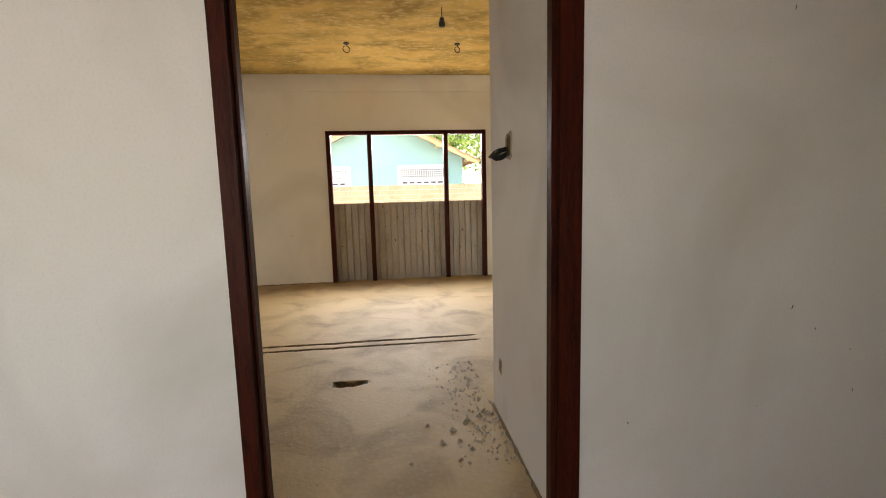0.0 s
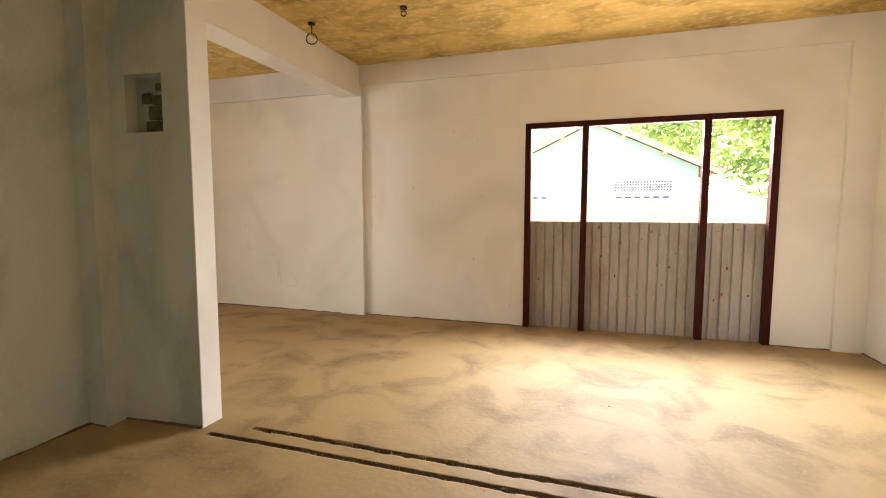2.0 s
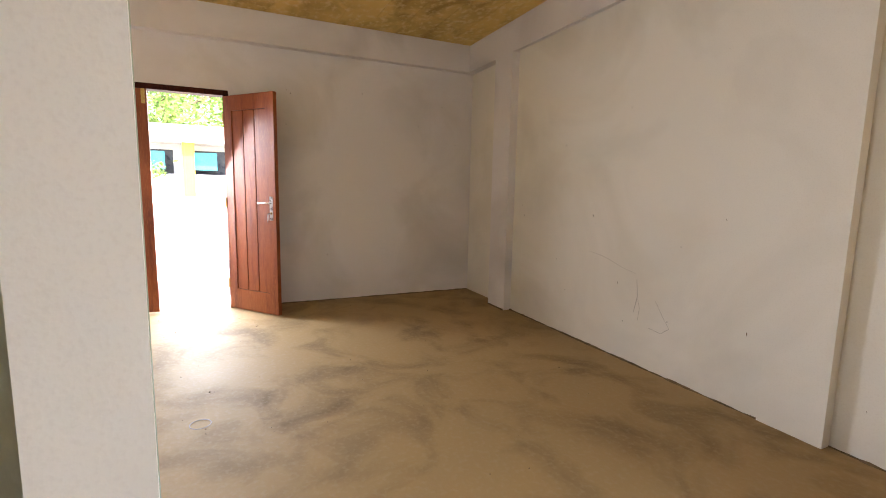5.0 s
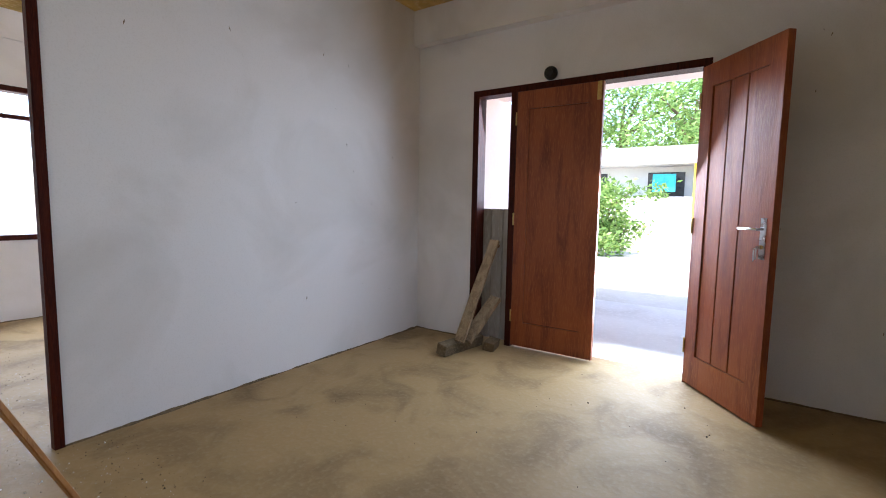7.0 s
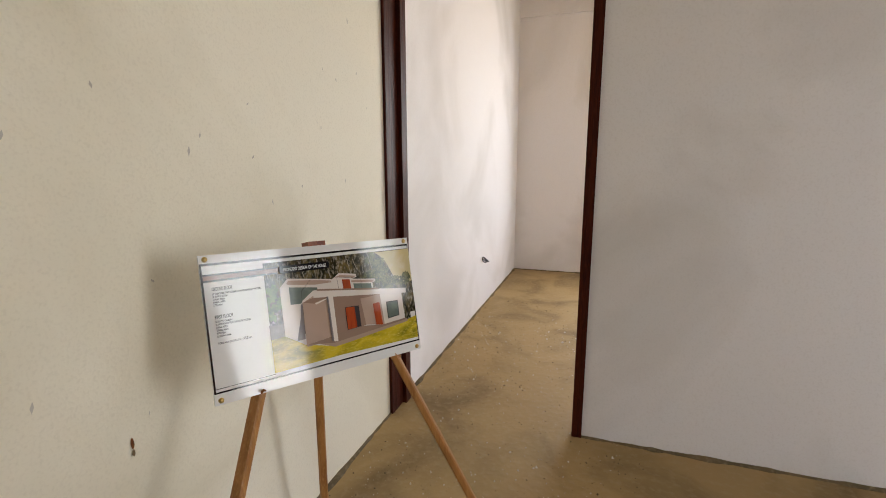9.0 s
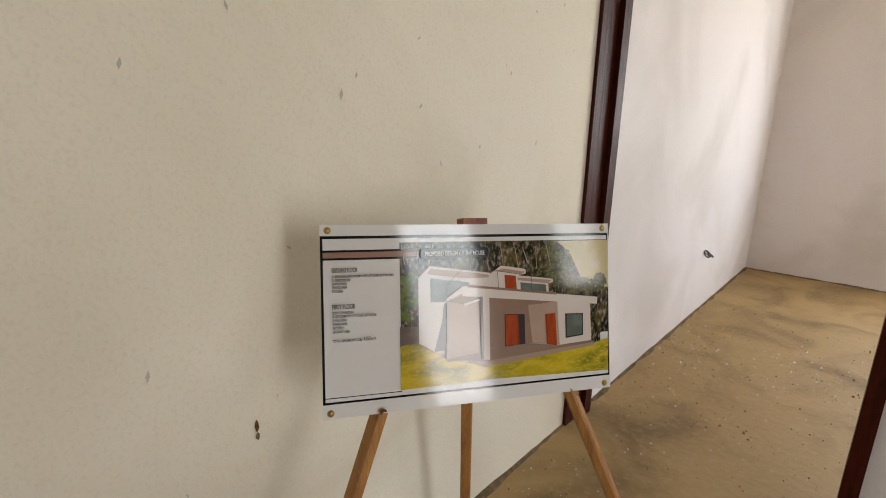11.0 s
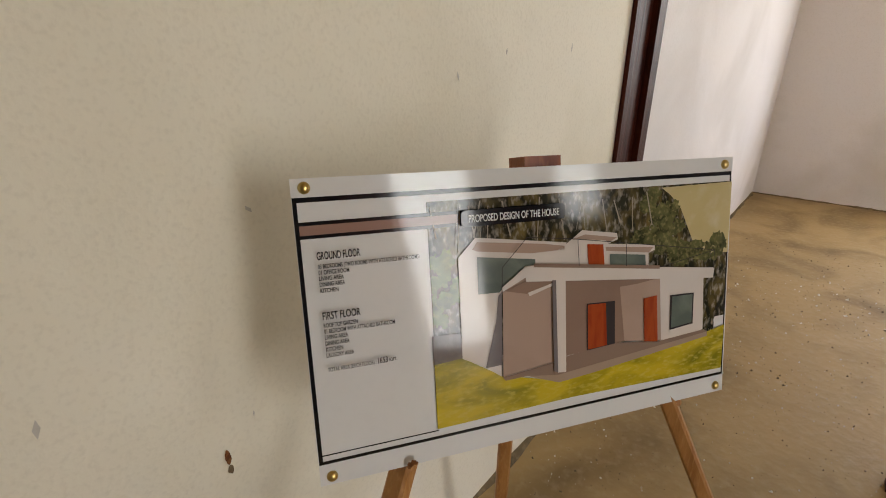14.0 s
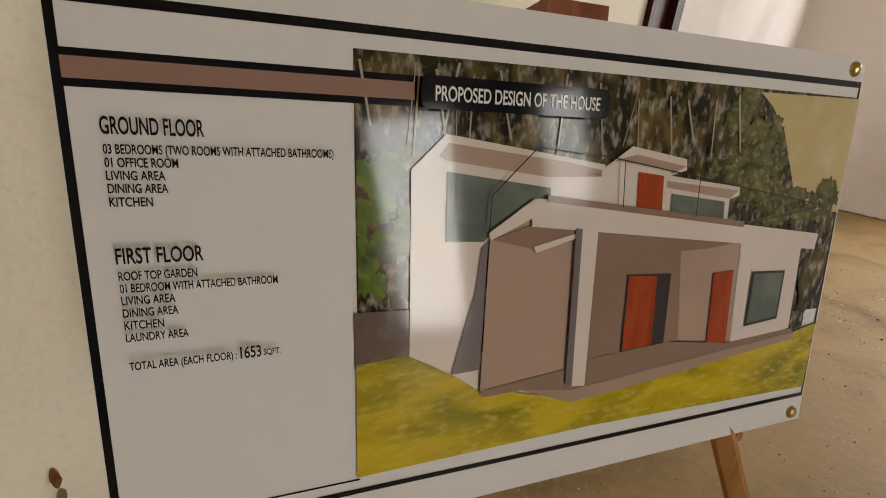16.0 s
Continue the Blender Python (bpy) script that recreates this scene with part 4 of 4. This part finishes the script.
def wire_loops(name, label, at, normal, count, size, seed, drop=0.03):
    ob = thing(name, label, "wiring", at)
    rg2 = random.Random(seed)
    n2 = Vector(normal)
    for k in range(count):
        bm = bmesh.new()
        side = n2.cross(Vector((0, 0, 1))).normalized()
        pts2 = []
        r = size * rg2.uniform(0.5, 1)
        tilt = rg2.uniform(-0.8, 0.8)
        for j in range(15):
            a = j / 14 * math.tau * rg2.uniform(0.85, 0.95)
            pts2.append(n2 * (r * (1 - math.cos(a)) * 0.8) + side * (r * math.sin(a) * math.cos(tilt)) + Vector((0, 0, r * math.sin(a) * math.sin(tilt) - drop * (1 - math.cos(a)) / 2)))
        tube(bm, pts2, 0.0032, 6)
        part("wire", bm, black_plastic, ob, smooth=True)
    return ob


def wall_box(name, label, at, width, height, normal):
    """A shallow dug-out box in a wall: uneven rim round a flat face painted dark for the hollow's shade. It faces along
    normal, in x.
    """
    ob = thing(name, label, "junction box", at)
    s2 = normal
    rg2 = random.Random(int(abs(at[1]) * 100))
    bm = bmesh.new()
    ring = []
    for k in range(20):
        a = k * math.tau / 20
        q = max(abs(math.cos(a)), abs(math.sin(a)))
        ring.append((width / 2 * math.cos(a) / q * rg2.uniform(0.85, 1.1), height / 2 * math.sin(a) / q * rg2.uniform(0.85, 1.1)))
    outer = [bm.verts.new((0.001, p, z)) for p, z in ring]
    mid = [bm.verts.new((s2 * 0.006, p * 0.86, z * 0.86)) for p, z in ring]
    inn = [bm.verts.new((s2 * 0.002, p * 0.72, z * 0.72)) for p, z in ring]
    for r, q in ((outer, mid), (mid, inn)):
        for k in range(20):
            bm.faces.new((r[k], r[(k + 1) % 20], q[(k + 1) % 20], q[k]))
    part("broken_rim", bm, rubble_mat, ob)
    # flat dark face: the hollow's shade as colour, with no real depth
    bm = bmesh.new()
    bm.faces.new([bm.verts.new((s2 * 0.002, p * 0.74, z * 0.74)) for p, z in ring])
    part("hollow_shade", bm, dark_brown, ob)
    return ob


wall_box("junction_box", "dug-out wall box with loose wires", (0.17, 2.41, 1.45), 0.11, 0.13, -1)
wire_loops("loose_wires", "tangle of black electric wires from a wall box", (0.165, 2.42, 1.43), (-1, 0, 0), 16, 0.056, 5)
wall_box("junction_box", "small dug-out socket box near the floor", (0.17, 2.62, 0.30), 0.05, 0.085, -1)
wall_box("junction_box", "small socket box on the pale side wall", (XE, 5.58, 0.35), 0.07, 0.07, -1)
wire_loops("loose_wires", "short black wires from a socket box", (XE, 5.58, 0.35), (-1, 0, 0), 2, 0.025, 6)
wire_loops("loose_wires", "black wire ends from the bedroom wall", (BW, 0.28, 0.41), (-1, 0, 0), 3, 0.035, 7)

for k, (x, y, long, r) in enumerate(((-2.96, 5.69, 0.09, 0.045), (-2.06, 5.64, 0.03, 0.02), (-0.785, 5.557, 0.03, 0.035), (0.43, 5.55, 0.03, 0.03), (0.62, 4.6, 0.03, 0.02))):
    hook = thing("ceiling_wire", "dark wire loop hanging from a ceiling point", "wiring", (x, y, TOP), "ceiling wire points")
    bm = bmesh.new()
    tube(bm, [(0, 0, 0.004), (0, 0, -0.012)], 0.03, 12)
    part("rose", bm, black_plastic, hook)
    bm = bmesh.new()
    pts2 = [(0, 0, -0.01), (0.004, 0, -long * 0.6), (0, 0, -long)]
    pts2 += [(r * math.sin(a), 0.4 * r * math.sin(a), -long - r + r * math.cos(a)) for a in np.arange(0.3, math.tau * 0.97, 0.4)]
    tube(bm, pts2, 0.005, 6)
    part("wire", bm, black_plastic, hook, smooth=True)
holder = thing("lamp_holder", "black bulb holder hanging on a short flex", "lamp holder", (0.14, 4.55, TOP))
bm = bmesh.new()
tube(bm, [(0, 0, 0), (0, 0, -0.09)], 0.004, 6)
part("flex", bm, black_plastic, holder)
bm = bmesh.new()
tube(bm, [(0, 0, -0.085), (0, 0, -0.10), (0, 0, -0.125), (0, 0, -0.13), (0, 0, -0.165)], [0.012, 0.022, 0.024, 0.03, 0.028], 14)
part("socket", bm, black_plastic, holder, smooth=True)

bell = thing("dome_fitting", "round black fitting above the front door", "fitting", (XW, 3.19, 2.185))
bm = bmesh.new()
bmesh.ops.create_uvsphere(bm, u_segments=20, v_segments=10, radius=0.052, matrix=Matrix.Translation((0.012, 0, 0)))
for v in bm.verts:
    v.co.x = max(v.co.x, 0)
part("dome", bm, black_plastic, bell, smooth=True)
bm = bmesh.new()
tube(bm, [(0.05, 0.03 * math.cos(a), 0.03 * math.sin(a)) for a in np.arange(0, 6.5, 0.45)], 0.009, 8)
part("ring", bm, black_plastic, bell, smooth=True)

# timbers by the sidelight
for nm, lab, a, b, w, d in (("timber_block", "dark squared timber block lying on the floor", (-6.40, 2.60, 0.046), (-6.86, 2.67, 0.046), 0.10, 0.09), ("plank", "rough weathered plank leaning on the sidelight sheet", (-6.53, 2.68, 0.095), (-6.985, 2.735, 0.88), 0.085, 0.03),
                            ("plank", "short thick plank leaning beside a longer one", (-6.60, 2.70, 0.09), (-6.93, 2.79, 0.40), 0.10, 0.045), ("timber_block", "small dark timber offcut by the door", (-6.72, 2.84, 0.036), (-6.90, 2.80, 0.036), 0.09, 0.07)):
    a, b = Vector(a), Vector(b)
    ob = new(nm)
    ob.location = a
    tagged(ob, lab, "timber")
    bm = bmesh.new()
    bar(bm, (0, 0, 0), b - a, w, d, 8)
    bmesh.ops.subdivide_edges(bm, edges=[e for e in bm.edges if e.calc_length() > 0.2], cuts=6)
    soften(bm, 0.004, 1)
    for v in bm.verts:
        v.co += Vector((noise.noise(v.co * 14), noise.noise(v.co * 14 + Vector((5, 0, 0))), 0)) * 0.006
    part("wood", bm, wood_old if nm == "plank" else dark_brown, ob)

# niche filling
niche = thing("niche_blocks", "dirty exposed blocks inside the wall recess, darkened for its shade", "masonry", (NX0, 4.02, NZ0))
for bx, bz, bw2, bh, dep in ((0.005, 0.003, 0.23, 0.07, 0.03), (0.09, 0.08, 0.145, 0.075, 0.045), (0.005, 0.17, 0.09, 0.06, 0.035), (0.10, 0.165, 0.135, 0.05, 0.03), (0.005, 0.245, 0.22, 0.04, 0.015)):
    bm = bmesh.new()
    box(bm, bx, 0.088 - dep, bz, bx + bw2, 0.10, bz + bh)
    soften(bm, 0.008, 1)
    part("block", bm, brick_mat, niche)

drain = thing("floor_ring", "faint round metal cover set in the floor", "drain cover", (-4.49, 4.08, 0.001))
bm = bmesh.new()
tube(bm, [(0.05 * math.cos(a), 0.05 * math.sin(a), 0.001) for a in np.arange(0, 6.5, 0.3)], 0.0018, 6)
part("rim", bm, zinc, drain)

# rust streak and stains on the wall behind the easel
st = tagged(thing("wall_stain", "brown rust streak on the cream wall", "stain", (BW, 3.203, 0.575)), kind="structure")
for cz, hh, ww, mt in ((0.009, 0.013, 0.004, rust), (-0.012, 0.008, 0.004, dark_brown)):
    bm = bmesh.new()
    bm.faces.new([bm.verts.new((-0.0012, ww * math.cos(a) * rg.uniform(0.7, 1.1), cz + hh * math.sin(a) * rg.uniform(0.8, 1.1))) for a in np.arange(0, math.tau, 0.5)])
    part("streak", bm, mt, st)


def chips(name, label, count, place, mat, size, seed):
    """Many small chips and scratches as thin lozenges on a wall; place gives a point, the way along and the way out."""
    rg2 = random.Random(seed)
    bm = bmesh.new()
    for _ in range(count):
        p, along, out = place(rg2)
        s2 = size * rg2.uniform(0.3, 1.0)
        up = Vector((0, 0, 1)) * s2 * rg2.uniform(0.6, 2.2) + along * s2 * rg2.uniform(-0.6, 0.6)
        p = p + out * 0.0012
        bm.faces.new([bm.verts.new(q) for q in (p - up, p + along * s2 * 0.5, p + up, p - along * s2 * 0.45)])
    return tagged(part(name, bm, mat), label, "wall marks", kind="stuff")


scratch = bmesh.new()
for pts2, w in ((((-4.78, 0.76), (-4.62, 0.74), (-4.42, 0.68), (-4.30, 0.66)), 0.004), (((-4.29, 0.62), (-4.275, 0.50), (-4.30, 0.38)), 0.010), (((-4.27, 0.48), (-4.25, 0.42), (-4.26, 0.33)), 0.006), (((-4.12, 0.50), (-4.05, 0.40), (-4.0, 0.34), (-4.06, 0.29), (-4.16, 0.30)), 0.005)):
    for (x0, z0), (x1, z1) in zip(pts2, pts2[1:]):
        dx, dz = Vector((x1 - x0, 0, z1 - z0)).normalized().xz * w / 3.5
        scratch.faces.new([scratch.verts.new(p) for p in ((x0 - dz, YN - 0.0514, z0 + dx), (x0 + dz, YN - 0.0514, z0 - dx), (x1 + dz, YN - 0.0514, z1 - dx), (x1 - dz, YN - 0.0514, z1 + dx))])
tagged(part("wall_scratches", scratch, mortar), "grey scrape marks low on the pale wall", "wall marks", kind="stuff")

X, Y = Vector((1, 0, 0)), Vector((0, 1, 0))
chips("wall_chips", "small dark chips and scratches on the pale wall", 34, lambda r: (Vector((r.uniform(-3.0, -1.3), YN, r.uniform(0.2, 2.4))), X, -Y), dark_brown, 0.008, 1)
chips("wall_chips", "small dark chips on the living room wall", 20, lambda r: (Vector((r.uniform(-5.8, -3.5), YN - 0.05, r.uniform(0.2, 2.3))), X, -Y), dark_brown, 0.008, 9)
chips("wall_chips", "small dark chips on the white door wall", 16, lambda r: (Vector((XW, r.uniform(4.4, 6.8), r.uniform(0.2, 2.4))), Y, X), dark_brown, 0.008, 2)
chips("wall_chips", "small chips and stains on the cream wall", 60, lambda r: (Vector((BW, r.uniform(2.0, 3.9), r.uniform(0.3, 2.4))), Y, -X), mortar, 0.008, 3)
chips("wall_chips", "small marks on the smudged white wall", 16, lambda r: (Vector((r.uniform(-6.8, -4.4), YS, r.uniform(0.3, 2.4))), X, Y), dark_brown, 0.009, 4)
chips("wall_chips", "tiny marks on the grey-white wall", 8, lambda r: (Vector((r.uniform(0.2, 1.2), SD, r.uniform(0.5, 2.2))), X, -Y), dark_brown, 0.006, 5)


def crumbs(name, label, count, place, mat, lo, hi, seed):
    rg2 = random.Random(seed)
    vs, fs = [], []
    for _ in range(count):
        x, y = place(rg2)
        s2 = rg2.uniform(lo, hi) * (0.4 + rg2.random() ** 3)
        i = len(vs)
        for k in range(4):
            a = k * math.tau / 4 + rg2.uniform(-0.5, 0.5)
            vs.append((x + s2 * math.cos(a) * rg2.uniform(0.6, 1), y + s2 * math.sin(a) * rg2.uniform(0.6, 1), -0.004))
        vs.append((x + rg2.uniform(-0.3, 0.3) * s2, y + rg2.uniform(-0.3, 0.3) * s2, s2 * rg2.uniform(0.4, 0.9)))
        fs += [(i + k, i + (k + 1) % 4, i + 4) for k in range(4)]
    me2 = bpy.data.meshes.new(name)
    me2.from_pydata(vs, [], fs)
    me2.materials.append(mat)
    return tagged(new(name, me2), label, "debris", kind="stuff")


crumbs("rubble", "loose cement crumbs along the wall foot", 420, lambda r: (0.16 - abs(r.gauss(0, 0.16)), r.uniform(2.2, 3.5)), rubble_mat, 0.008, 0.022, 1)
crumbs("rubble", "loose crumbs scattered over the hall floor", 350, lambda r: (r.uniform(-2.6, 1.5), r.uniform(1.9, 6.6)), rubble_mat, 0.003, 0.010, 2)
crumbs("rubble", "broken crumbs beside the floor grooves", 300, lambda r: (r.uniform(-2.5, 0.3), 4.055 + r.choice((-1, 1)) * r.uniform(0.03, 0.12)), rubble_mat, 0.003, 0.010, 3)
crumbs("rubble", "pale crumbs in the bedroom doorway", 1100, lambda r: (r.uniform(-4.4, -3.42), r.uniform(0.4, 3.0)), plaster, 0.002, 0.009, 4)
crumbs("rubble", "dark dirt flecks in the bedroom doorway", 2400, lambda r: (r.uniform(-4.5, -3.40), r.uniform(0.0, 3.2)), dark_brown, 0.002, 0.008, 6)
crumbs("rubble", "dark crumbs scattered over the living room floor", 260, lambda r: (r.uniform(-6.7, -3.5), r.uniform(2.1, 6.6)), dark_brown, 0.003, 0.009, 5)
